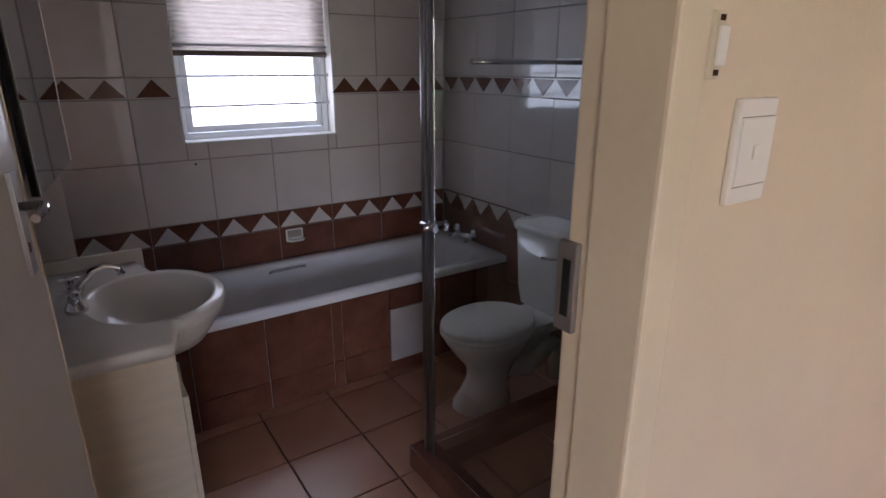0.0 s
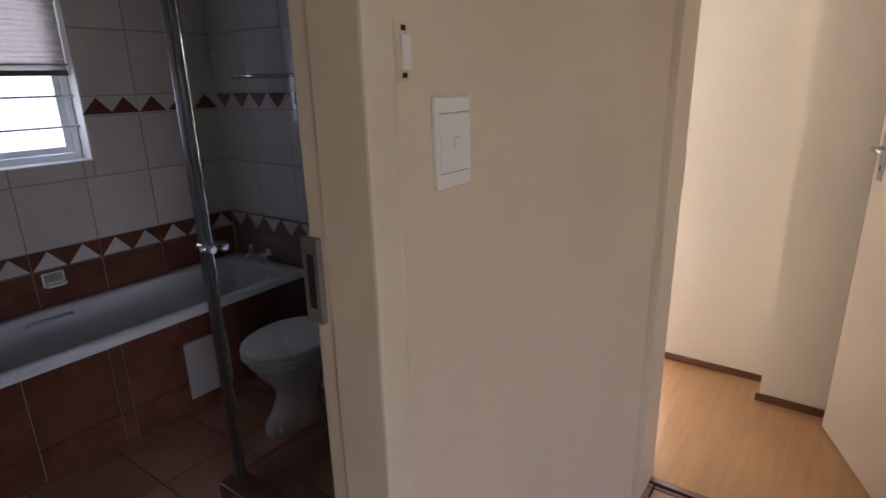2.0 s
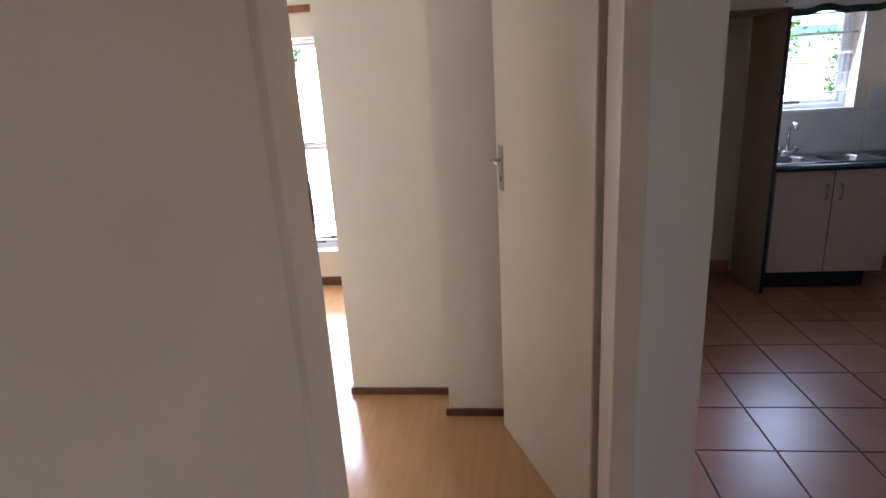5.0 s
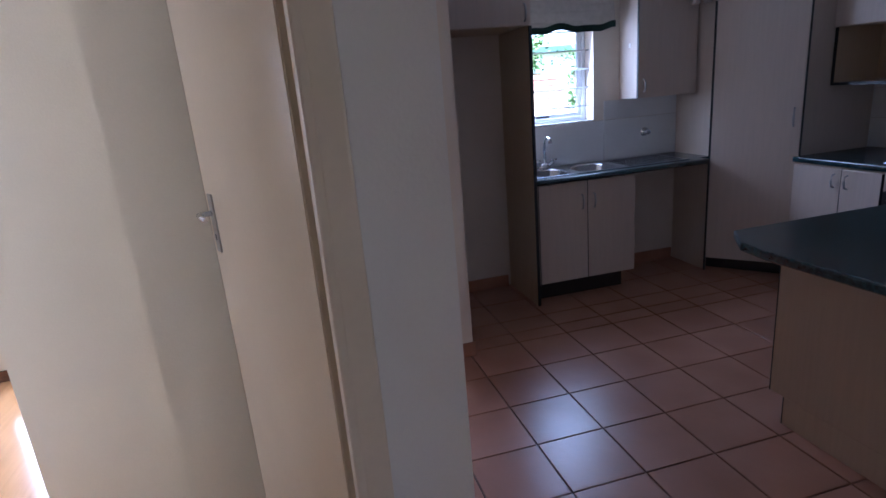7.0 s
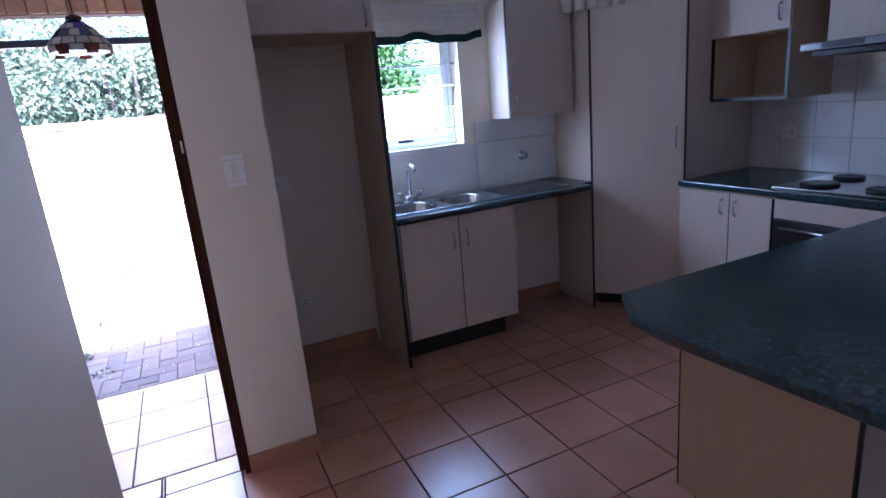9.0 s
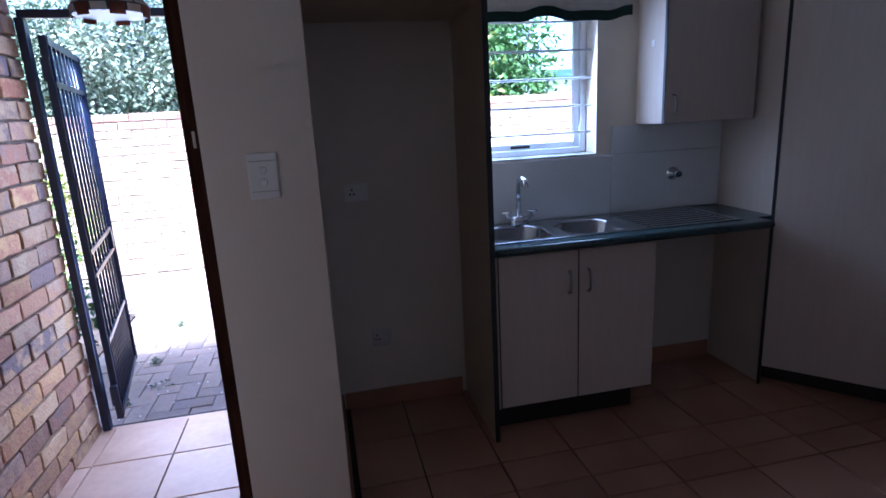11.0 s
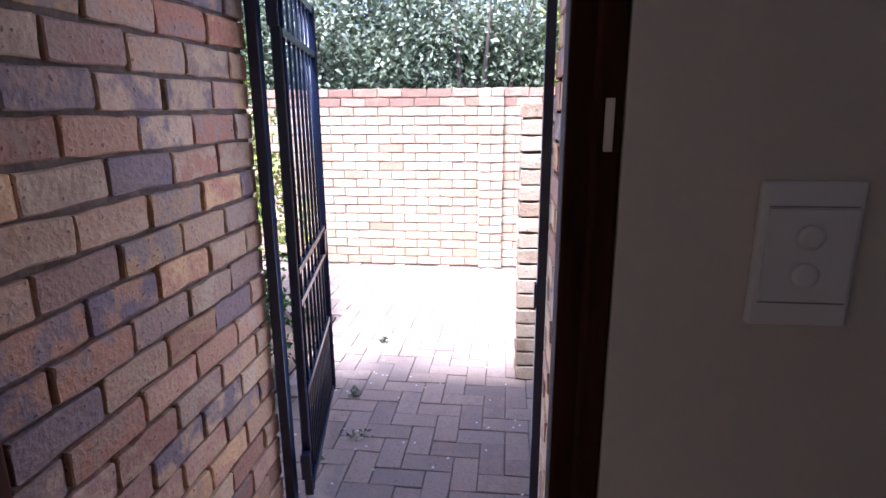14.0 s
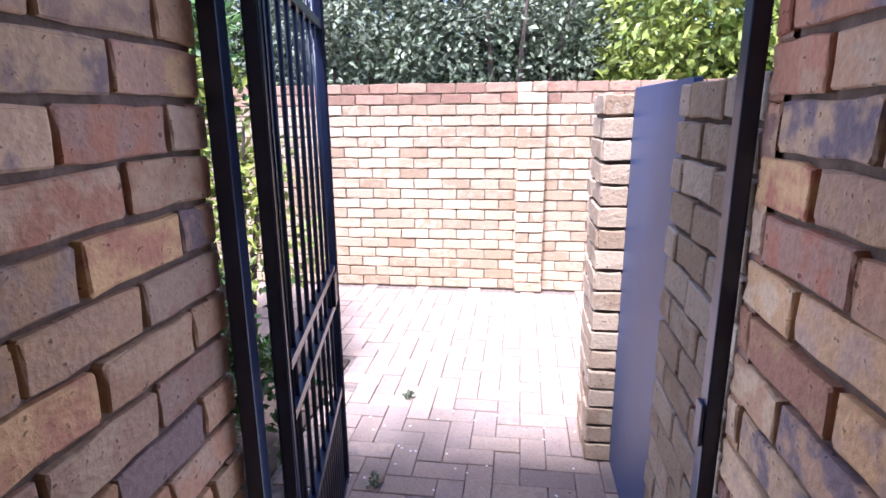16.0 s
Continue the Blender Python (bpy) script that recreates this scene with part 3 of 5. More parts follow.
def facing(origin, u, n):
    """Places on an upright plane: u runs along, n is the way it faces."""
    u, n = Vector(u), Vector(n)
    rot = Matrix((u, n.cross(u), n)).transposed()
    if rot.col[1].z < 0:
        rot = Matrix((-u, n.cross(-u), n)).transposed()
    rot = rot.to_4x4()
    o = Vector(origin)
    return lambda a, b: Matrix.Translation(o + u * a + Vector((0, 0, b))) @ rot


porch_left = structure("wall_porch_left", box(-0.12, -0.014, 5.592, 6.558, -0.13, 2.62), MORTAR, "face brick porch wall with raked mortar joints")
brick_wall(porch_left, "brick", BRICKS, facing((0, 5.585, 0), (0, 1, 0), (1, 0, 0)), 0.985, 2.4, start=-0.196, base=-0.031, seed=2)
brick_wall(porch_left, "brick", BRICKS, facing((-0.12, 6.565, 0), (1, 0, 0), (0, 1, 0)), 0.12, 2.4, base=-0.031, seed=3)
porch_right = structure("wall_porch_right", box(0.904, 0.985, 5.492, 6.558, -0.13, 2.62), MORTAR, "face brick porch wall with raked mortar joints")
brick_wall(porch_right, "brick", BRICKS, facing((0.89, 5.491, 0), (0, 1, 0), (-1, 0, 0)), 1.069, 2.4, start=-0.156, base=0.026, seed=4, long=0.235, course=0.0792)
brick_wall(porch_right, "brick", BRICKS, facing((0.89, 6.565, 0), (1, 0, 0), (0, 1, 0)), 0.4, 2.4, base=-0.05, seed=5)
structure("porch_ceiling", box(-0.1, 0.99, 5.66, 6.85, 2.36, 2.415), CEILING, "porch ceiling board")
lintel = structure("porch_lintel", box(0.0, 0.89, 6.46, 6.55, 1.99, 2.36), MORTAR, "soldier course brick lintel over the porch opening")
MESHES["soldier"] = piece_mesh("soldier_brick", 0.072, 0.2, 0.05, 0.004, BRICKS, 77)
for k in range(11):
    lay("soldier_brick", lintel, MESHES["soldier"], facing((0, 6.45, 1.99), (1, 0, 0), (0, -1, 0))(0.045 + k * 0.0805, 0.105))
yard_wall = structure("yard_wall", box(-4.0, 4.2, 10.074, 10.2, -0.13, 1.545), YARD_MORTAR, "pale face brick boundary wall in sunlight")
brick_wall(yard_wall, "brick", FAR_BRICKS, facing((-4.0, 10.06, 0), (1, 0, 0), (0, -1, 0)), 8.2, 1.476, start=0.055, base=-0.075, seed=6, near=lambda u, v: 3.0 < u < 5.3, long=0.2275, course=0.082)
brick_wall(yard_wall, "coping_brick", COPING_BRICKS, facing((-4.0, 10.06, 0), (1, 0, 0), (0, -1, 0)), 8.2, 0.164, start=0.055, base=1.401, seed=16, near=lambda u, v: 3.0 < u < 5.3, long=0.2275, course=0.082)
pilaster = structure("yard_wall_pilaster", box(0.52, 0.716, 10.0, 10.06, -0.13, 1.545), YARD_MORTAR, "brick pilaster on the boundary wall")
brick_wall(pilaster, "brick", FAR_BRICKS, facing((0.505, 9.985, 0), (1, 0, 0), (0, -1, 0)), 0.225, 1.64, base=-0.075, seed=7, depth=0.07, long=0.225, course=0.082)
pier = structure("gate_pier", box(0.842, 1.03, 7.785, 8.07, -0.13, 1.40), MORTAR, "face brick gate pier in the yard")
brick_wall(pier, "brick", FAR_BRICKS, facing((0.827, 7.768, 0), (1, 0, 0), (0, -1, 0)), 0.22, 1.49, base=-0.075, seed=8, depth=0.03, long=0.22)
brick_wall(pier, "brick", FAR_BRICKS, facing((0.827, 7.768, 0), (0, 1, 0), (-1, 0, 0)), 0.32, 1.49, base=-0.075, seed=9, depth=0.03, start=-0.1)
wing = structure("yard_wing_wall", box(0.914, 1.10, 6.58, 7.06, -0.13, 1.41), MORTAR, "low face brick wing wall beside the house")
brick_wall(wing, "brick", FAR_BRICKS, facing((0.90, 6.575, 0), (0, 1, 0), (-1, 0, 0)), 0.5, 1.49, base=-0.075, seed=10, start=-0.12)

# ---- paving ----
paving = structure("pavement", box(-4.5, 4.5, 6.555, 10.08, -0.133, -0.088), SAND, "sand bed of the yard paving")
W = 0.1085
pm = [piece_mesh("paver", W * 2 - 0.0035, W - 0.0035, 0.03, 0.0025, PAVER, 900 + k) for k in range(4)]
far_pavers = []
rp = random.Random(12)
for r in range(0, 33):
    for c in range(-40, 34):
        x, y = c * W + 0.02, 6.60 + r * W
        k = (c - r) % 4
        if k not in (0, 3) or y + W > 10.07:
            continue
        m = pose(x + W, y + W / 2, -0.076) if k == 0 else pose(x + W / 2, y + W, -0.076, 0, 0, 90)
        m = m @ pose(0, 0, rp.uniform(-0.003, 0.002), rp.uniform(-0.8, 0.8), rp.uniform(-0.8, 0.8), rp.uniform(-0.6, 0.6))
        if x < -0.45 and y < 8.6 or (x > 0.80 and y < 8.1 and y > 7.7):
            continue
        if -0.5 < x < 0.95:
            lay("paver", paving, rp.choice(pm), m)
        else:
            far_pavers.append((rp.choice(pm), m))
joined("paver_field", paving, far_pavers, PAVER)
structure("garden_bed", box(-4.4, -0.44, 6.57, 8.6, -0.134, -0.07), SOIL, "dark garden soil beside the paving")
structure("door_step", box(0.0, 0.89, 6.55, 6.583, -0.13, -0.003), LANDING_TILE, "tiled porch step edge")

# ---- doors ----


def steel_frame(name, axis, at0, at1, lo, hi, head, label, rebate, mat=FRAME_PAINT, face=0.05, proud=0.006, shut=0.048, step=0.013):
    """A pressed steel door frame: two jambs and a head with a rebate, shut deep, on the side that the door closes to (-1: at0, 1: at1)."""
    top = thing(name, ((at0 + at1) / 2, (lo + hi) / 2, 0) if axis == "y" else ((lo + hi) / 2, (at0 + at1) / 2, 0), label, "door frame")
    top["kind"] = "structure"
    s0, s1 = (at0 + shut, at1 + proud) if rebate < 0 else (at0 - proud, at1 - shut)

    def bar(nm, u0, u1, z0, z1):
        bm = bmesh.new()
        for a, b, grow in ((at0 - proud, at1 + proud, 0.0), (s0 + 0.0005, s1 - 0.0005, step)):
            p, q = u0 - (grow if nm == "right_jamb" else 0), u1 + (grow if nm == "left_jamb" else 0)
            zz = z0 - (grow if nm == "head" else 0)
            add_box(bm, *((a, b, p, q) if axis == "y" else (p, q, a, b)), zz, z1, 0.005)
        return part(nm, bm, mat, top)

    return top, bar("left_jamb", lo - face, lo, 0.0, head), bar("right_jamb", hi, hi + face, 0.0, head), bar("head", lo - face, hi + face, head + 0.001, head + face)


def lever(parent, m, flip=1, length=0.085):
    """A lever handle on a long plate; the door face is the plane y=0 of m, facing -y."""
    plate = part("handle_plate", box(-0.019, 0.019, -0.005, 0.0, -0.085, 0.085, 0.002, m), SATIN, parent, "satin steel handle plate")
    bm = bmesh.new()
    pts = [(0, -0.004, 0.03), (0, -0.03, 0.03), (0.01 * flip, -0.042, 0.03), (0.03 * flip, -0.045, 0.03), (length * flip, -0.045, 0.026)]
    add_tube(bm, [m @ Vector(p) for p in pts], [0.008, 0.008, 0.009, 0.0085, 0.007], 10)
    part("lever", bm, CHROME, plate, "chrome lever")
    part("keyhole", box(-0.003, 0.003, -0.0065, -0.0045, -0.05, -0.032, 0.0, m), BLACK, plate)


_, _, bath_strike_jamb, _ = steel_frame("door_frame", "y", -0.585, -0.475, 1.45, 2.218, 1.97, "cream enamelled steel bathroom door frame", -1, shut=0.026, step=0.004)
strike = part("strike_plate", box(-0.597, -0.566, 2.208, 2.2175, 1.153, 1.272, 0.002), STRIKE_METAL, bath_strike_jamb, "satin steel strike plate")
part("strike_slot", box(-0.586, -0.574, 2.2065, 2.2085, 1.175, 1.25), BLACK, strike)

m_bath = Matrix.Translation((-0.585, 1.455, 0)) @ Matrix.Rotation(radians(168.2), 4, "Z")
bath_door = thing("door_1", (-0.585, 1.455, 0), "cream painted flush bathroom door standing open", "door")
part("leaf", box(0.0, 0.755, -0.04, 0.0, 0.008, 1.965, 0.003, m_bath), DOOR_PAINT, bath_door)
lever(bath_door, m_bath @ pose(0.70, -0.04, 1.225), -1)

_, bed_strike_jamb, _, _ = steel_frame("door_frame", "x", 3.47, 3.695, -0.463, 0.352, 1.97, "cream enamelled steel bedroom door frame", 1)
bed_strike = part("strike_plate", box(-0.4635, -0.4595, 3.652, 3.694, 1.10, 1.235, 0.001), STRIKE_METAL, bed_strike_jamb, "satin steel strike plate")
part("strike_slot", box(-0.4597, -0.4588, 3.664, 3.682, 1.125, 1.21), BLACK, bed_strike)
hinge = Vector((0.345, 3.70))
tip = Vector((0.075, 4.36))
ang = math.degrees(math.atan2(tip.y - hinge.y, tip.x - hinge.x))
m_bed = Matrix.Translation((hinge.x, hinge.y, 0)) @ Matrix.Rotation(radians(ang), 4, "Z")
bed_door = thing("door_2", (hinge.x, hinge.y, 0), "cream painted flush bedroom door standing open", "door")
part("leaf", box(0.0, (tip - hinge).length, -0.02, 0.02, 0.008, 1.965, 0.003, m_bed), DOOR_PAINT, bed_door)
lever(bed_door, m_bed @ pose((tip - hinge).length - 0.05, 0.02, 1.16, 0, 0, 180), 1)

# back door: dark stained timber frame and the leaf folded back inside
bd = thing("back_door_frame", (0.42, 5.6, 0), "dark stained timber back door frame", "door frame")
bd["kind"] = "structure"
part("left_jamb", box(-0.028, 0.022, 5.53, 5.583, 0.001, 1.99, 0.004), DARK_WOOD, bd)
right_jamb = part("right_jamb", add_box(box(0.812, 0.8555, 5.442, 5.489, 0.001, 1.99, 0.004), 0.834, 0.8555, 5.408, 5.4415, 0.001, 1.99, 0.003), DARK_WOOD, bd)
part("head", box(0.023, 0.815, 5.53, 5.588, 1.935, 1.99, 0.004), DARK_WOOD, bd)
part("filler_patch", prism([(0.840, 5.4085), (0.841, 5.4045), (0.847, 5.4045), (0.848, 5.4085)], 1.345, 1.388), COLUMN_PLASTER, right_jamb, "pale filler patch")
back_door = thing("door_3", (0.0, 5.5, 0), "varnished brown wooden back door folded back inside", "door")
part("leaf", box(-0.016, 0.022, 4.76, 5.525, 0.01, 1.93, 0.003), ORANGE_WOOD, back_door)
for z0, z1 in ((0.2, 0.9), (1.05, 1.8)):
    part("panel", box(0.0225, 0.030, 4.88, 5.41, z0, z1, 0.006), ORANGE_WOOD, back_door)

# ---- windows ----


def window(name, axis, plane, lo, hi, z0, z1, label, bars, mullion=None, glass=GLASS, depth=0.05, bar_out=0.05, inward=1, verticals=0):
    """A steel window in an opening: outer frame, sash, pane, burglar bars and a stay."""
    top = thing(name, (plane, (lo + hi) / 2, z0) if axis == "y" else ((lo + hi) / 2, plane, z0), label, "window")
    top["kind"] = "structure"

    def bx(u0, u1, d0, d1, w0, w1, bev=0.003):
        d0, d1 = plane + d0, plane + d1
        return box(*((d0, d1, u0, u1) if axis == "y" else (u0, u1, d0, d1)), w0, w1, bev)

    fr = bmesh.new()
    t = 0.028
    for u0, u1, w0, w1 in ((lo, lo + t, z0, z1), (hi - t, hi, z0, z1), (lo + t, hi - t, z0, z0 + t), (lo + t, hi - t, z1 - t, z1)):
        add_box(fr, *((plane, plane + depth, u0, u1) if axis == "y" else (u0, u1, plane, plane + depth)), w0, w1, 0.003)
    part("window_frame", fr, WIN_FRAME, top)
    cuts = [z0 + t] + ([mullion] if mullion else []) + [z1 - t]
    for a, b in zip(cuts, cuts[1:]):
        sash = bmesh.new()
        s = 0.03
        l2, h2 = lo + t + 0.002, hi - t - 0.002
        a2, b2 = a + 0.002, b - 0.002
        for u0, u1, w0, w1 in ((l2, l2 + s, a2, b2), (h2 - s, h2, a2, b2), (l2 + s, h2 - s, a2, a2 + s), (l2 + s, h2 - s, b2 - s, b2)):
            add_box(sash, *((plane + 0.012, plane + 0.038, u0, u1) if axis == "y" else (u0, u1, plane + 0.012, plane + 0.038)), w0, w1, 0.003)
        so = part("sash", sash, WIN_FRAME, top)
        pane = part("pane", bx(l2 + s - 0.003, h2 - s + 0.003, 0.022, 0.027, a2 + s - 0.003, b2 - s + 0.003, 0), glass, so, "clear window pane" if glass is GLASS else "frosted window pane that glows in place of daylight")
        pane.visible_shadow = False
        mid = (lo + hi) / 2
        part("window_stay", bx(mid - 0.05, mid + 0.05, 0.002 if inward > 0 else 0.04, 0.012 if inward > 0 else 0.05, a2 + 0.008, a2 + 0.02, 0.002), BLACK, so, "dark metal window stay")
    for z in bars:
        bm = bmesh.new()
        d = plane - bar_out * inward
        add_tube(bm, [(d, lo - 0.01, z), (d, hi + 0.01, z)] if axis == "y" else [(lo - 0.01, d, z), (hi + 0.01, d, z)], 0.0055, 8)
        part("burglar_bar", bm, BAR_PAINT, top)
    return top


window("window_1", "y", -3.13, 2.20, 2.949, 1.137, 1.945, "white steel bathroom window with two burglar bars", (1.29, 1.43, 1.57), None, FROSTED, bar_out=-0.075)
structure("window_sill", box(-3.08, -2.983, 2.198, 2.951, 1.128, 1.1345, 0.002), WIN_FRAME, "white bathroom window sill")
window("window_2", "x", 6.51, 1.793, 2.492, 1.171, 1.948, "white steel kitchen window with burglar bars", (1.275, 1.405, 1.535, 1.665, 1.795), None, GLASS, bar_out=0.045)
structure("window_sill", box(1.793, 2.492, 6.392, 6.508, 1.164, 1.1705, 0.002), SPLASH, "white tiled kitchen window sill")
for k, (a, b) in enumerate(((-2.638, -2.037), (-1.698, -1.102))):
    window("window_%d" % (3 + k), "x", 6.38, a, b, 0.283, 1.857, "tall white steel bedroom window with burglar bars", [0.28 + 0.118 * i for i in range(1, 14)], 1.09, GLASS, bar_out=0.03)
    structure("window_sill", box(a, b, 6.262, 6.378, 0.276, 0.2825, 0.002), WIN_FRAME, "white bedroom window sill")
pelmet = thing("curtain_rail", (-1.9, 6.25, 2.03), "varnished brown wooden curtain batten over the bedroom windows", "curtain rail")
part("batten", box(-2.8, -0.95, 6.235, 6.268, 2.025, 2.07, 0.004), ORANGE_WOOD, pelmet)
# unseen window, added round the hall fill lamp
big = thing("window_5", (5.05, -0.6, 0.2), "unseen window added as the source of the hall fill", "window")
big["kind"] = "structure"
part("window_frame", add_box(box(5.05, 5.1, -2.0, -1.95, 0.2, 2.2, 0.003), 5.05, 5.1, 0.75, 0.8, 0.2, 2.2, 0.003), WIN_FRAME, big)

blind = thing("pleated_blind", (-3.05, 2.575, 1.53), "half lowered pale pleated blind with a dark bottom rail", "blind")
bm = bmesh.new()
rows = []
n = 36
for k in range(n + 1):
    z = 1.545 + 0.395 * k / n
    x = -3.062 + (0.012 if k % 2 else 0.0)
    rows.append((bm.verts.new((x, 2.203, z)), bm.verts.new((x, 2.946, z))))
for a, b in zip(rows, rows[1:]):
    bm.faces.new((a[0], a[1], b[1], b[0]))
geom = bmesh.ops.solidify(bm, geom=bm.faces[:], thickness=0.002)
part("pleats", bm, BLIND, blind)
part("bottom_rail", box(-3.075, -3.043, 2.203, 2.946, 1.52, 1.545, 0.004), material("taupe_blind_rail", (0.17, 0.13, 0.11), 0.6), blind, "dark taupe bottom rail")

# ---- bathroom ----


def rounded_rect(x0, x1, y0, y1, r, n=6):
    out = []
    for cx, cy, a0 in ((x1 - r, y1 - r, 0), (x0 + r, y1 - r, 90), (x0 + r, y0 + r, 180), (x1 - r, y0 + r, 270)):
        for k in range(n + 1):
            a = radians(a0 + 90 * k / n)
            out.append((cx + r * math.cos(a), cy + r * math.sin(a)))
    return out


def loft(rings, cap=True):
    """Skin through rings of equally many (x, y, z)."""
    bm = bmesh.new()
    rs = [[bm.verts.new(p) for p in ring] for ring in rings]
    n = len(rs[0])
    for a, b in zip(rs, rs[1:]):
        for k in range(n):
            f = bm.faces.new((a[k], a[(k + 1) % n], b[(k + 1) % n], b[k]))
            f.smooth = True
    if cap:
        bm.faces.new(rs[-1])
    return bm


def at_z(outline, z):
    return [(x, y, z) for x, y in outline]


tub = thing("bathtub", (-2.67, 2.67, 0), "white acrylic built-in bathtub", "bathtub")
tx0, tx1, ty0, ty1, tz = -2.985, -2.352, 1.695, 3.655, 0.482
part("shell", loft([at_z(rounded_rect(tx0, tx1, ty0, ty1, 0.012), tz - 0.035), at_z(rounded_rect(tx0, tx1, ty0, ty1, 0.012), tz - 0.006), at_z(rounded_rect(tx0 + 0.004, tx1 - 0.006, ty0 + 0.004, ty1 - 0.004, 0.015), tz),
                    at_z(rounded_rect(tx0 + 0.055, tx1 - 0.055, ty0 + 0.07, ty1 - 0.09, 0.16), tz - 0.002), at_z(rounded_rect(tx0 + 0.07, tx1 - 0.07, ty0 + 0.09, ty1 - 0.11, 0.16), tz - 0.02),
                    at_z(rounded_rect(tx0 + 0.10, tx1 - 0.10, ty0 + 0.17, ty1 - 0.15, 0.15), tz - 0.27), at_z(rounded_rect(tx0 + 0.15, tx1 - 0.15, ty0 + 0.24, ty1 - 0.22, 0.12), tz - 0.34)]), ACRYLIC, tub)
for y in (2.60,):
    for side in (-1, 1):
        x = -2.668 + side * 0.255
        part("grip", tube([(x, y - 0.10, tz - 0.045), (x - side * 0.03, y - 0.085, tz - 0.03), (x - side * 0.03, y + 0.085, tz - 0.03), (x, y + 0.10, tz - 0.045)], 0.008, 8), SATIN, tub, "satin metal grip")
tap = thing("bath_mixer", (-2.67, 3.60, tz), "chrome bath mixer on the tub end", "tap")
part("body", tube([(-2.75, 3.60, tz + 0.045), (-2.59, 3.60, tz + 0.045)], 0.02, 12), CHROME, tap)
part("spout", tube([(-2.67, 3.60, tz + 0.0), (-2.67, 3.60, tz + 0.05), (-2.67, 3.54, tz + 0.075), (-2.67, 3.49, tz + 0.05)], 0.013, 12), CHROME, tap)
for dx in (-0.08, 0.08):
    part("knob", lathe([(0.012, 0), (0.022, 0.01), (0.024, 0.03), (0.014, 0.045)], 12, 1, 1, (-2.67 + dx, 3.60, tz + 0.055)), CHROME, tap)
bath_panel = structure("bath_panel", box(-2.40, -2.366, 1.69, 3.66, 0.0, 0.445), GROUT, "terracotta tiled front under the tub")
on_panel = facing((-2.358, 0, 0), (0, 1, 0), (1, 0, 0))
tiled(bath_panel, "terracotta_tile", TERRA_WALL, clipped(1.69, 2.66, 1.69, 0.306), [(0.14, 0.445), (0.0, 0.14)], on_panel, 0.004)
tiled(bath_panel, "terracotta_tile", TERRA_WALL, clipped(2.91, 3.66, 2.91, 0.306), [(0.14, 0.445), (0.0, 0.14)], on_panel, 0.004)
tiled(bath_panel, "terracotta_tile", TERRA_WALL, [(2.66, 2.91)], [(0.14, 0.445), (0.0, 0.14)], on_panel, 0.004)
hatch = thing("access_panel", (-2.35, 3.03, 0.07), "white access panel set in the terracotta bath front", "access panel")
part("cover", box(-2.358, -2.347, 2.91, 3.13, 0.055, 0.335, 0.002), material("greyed_white_board", (0.42, 0.38, 0.36), 0.5, vary=0.06), hatch)
soap = thing("soap_dish", (-2.985, 2.675, 0.58), "small white ceramic soap dish set in the terracotta tiles", "soap dish")
part("plate", box(-2.989, -2.979, 2.628, 2.722, 0.572, 0.640, 0.004), CERAMIC, soap)
part("tray", loft([at_z(rounded_rect(-2.985, -2.945, 2.632, 2.718, 0.015), 0.577), at_z(rounded_rect(-2.985, -2.930, 2.630, 2.720, 0.02), 0.591), at_z(rounded_rect(-2.978, -2.938, 2.638, 2.712, 0.015), 0.590), at_z(rounded_rect(-2.975, -2.945, 2.642, 2.708, 0.012), 0.582)]), CERAMIC, soap)
# flat grout-coloured sheet paints the shade inside the dish; nothing is recessed
part("recess_shade", box(-2.9792, -2.9782, 2.636, 2.714, 0.594, 0.634, 0.0), GROUT, soap, "flat dark patch painting the shade in the dish")

vt = 0.762
vanity = thing("vanity_unit", (-2.05, 1.65, 0), "cream vanity cabinet with a moulded top and basin", "vanity")
bm = bmesh.new()
for b in ((-2.45, -2.432, 1.425, 1.875, 0.09, vt - 0.045), (-1.708, -1.69, 1.425, 1.875, 0.09, vt - 0.045), (-2.4315, -1.7085, 1.425, 1.44, 0.09, vt - 0.045), (-2.4315, -1.7085, 1.4405, 1.875, 0.09, 0.106),
          (-2.44, -1.70, 1.44, 1.84, 0.001, 0.0895), (-2.4315, -2.33, 1.858, 1.875, 0.107, vt - 0.045), (-1.79, -1.7085, 1.858, 1.875, 0.107, vt - 0.045)):
    add_box(bm, *b)
part("body", bm, VANITY_BOARD, vanity)
for a, b in ((-2.447, -2.072), (-2.068, -1.693)):
    dr = part("door", box(a, b, 1.877, 1.893, 0.10, vt - 0.19, 0.003), VANITY_BOARD, vanity)
    hx = b - 0.04 if b < -1.9 else a + 0.04
    part("handle", tube([(hx, 1.893, 0.44), (hx, 1.915, 0.445), (hx, 1.915, 0.515), (hx, 1.893, 0.52)], 0.005, 8), CHROME, dr)
# moulded top with a bowed front and an oval basin sunk in it
cx, cy, rx, ry = -2.06, 1.87, 0.235, 0.195
N = 48


def vanity_outline(grow=0.0):
    pts = []
    x0, x1, y0, y1 = -2.47 - grow, -1.665 + grow, 1.425, 1.905 + grow
    for k in range(N):
        a = 2 * math.pi * k / N
        c, s = math.cos(a), math.sin(a)
        r = min((x1 - cx) / c if c > 1e-6 else 9, (x0 - cx) / c if c < -1e-6 else 9, (y1 - cy) / s if s > 1e-6 else 9, (y0 - cy) / s if s < -1e-6 else 9)
        p = Vector((cx + r * c, cy + r * s))
        bow = Vector((cx + (rx + 0.03 + grow) * c, cy + (ry + 0.03 + grow) * s))
        pts.append(tuple(bow if s > 0.05 and bow.y > p.y else p))
    return pts


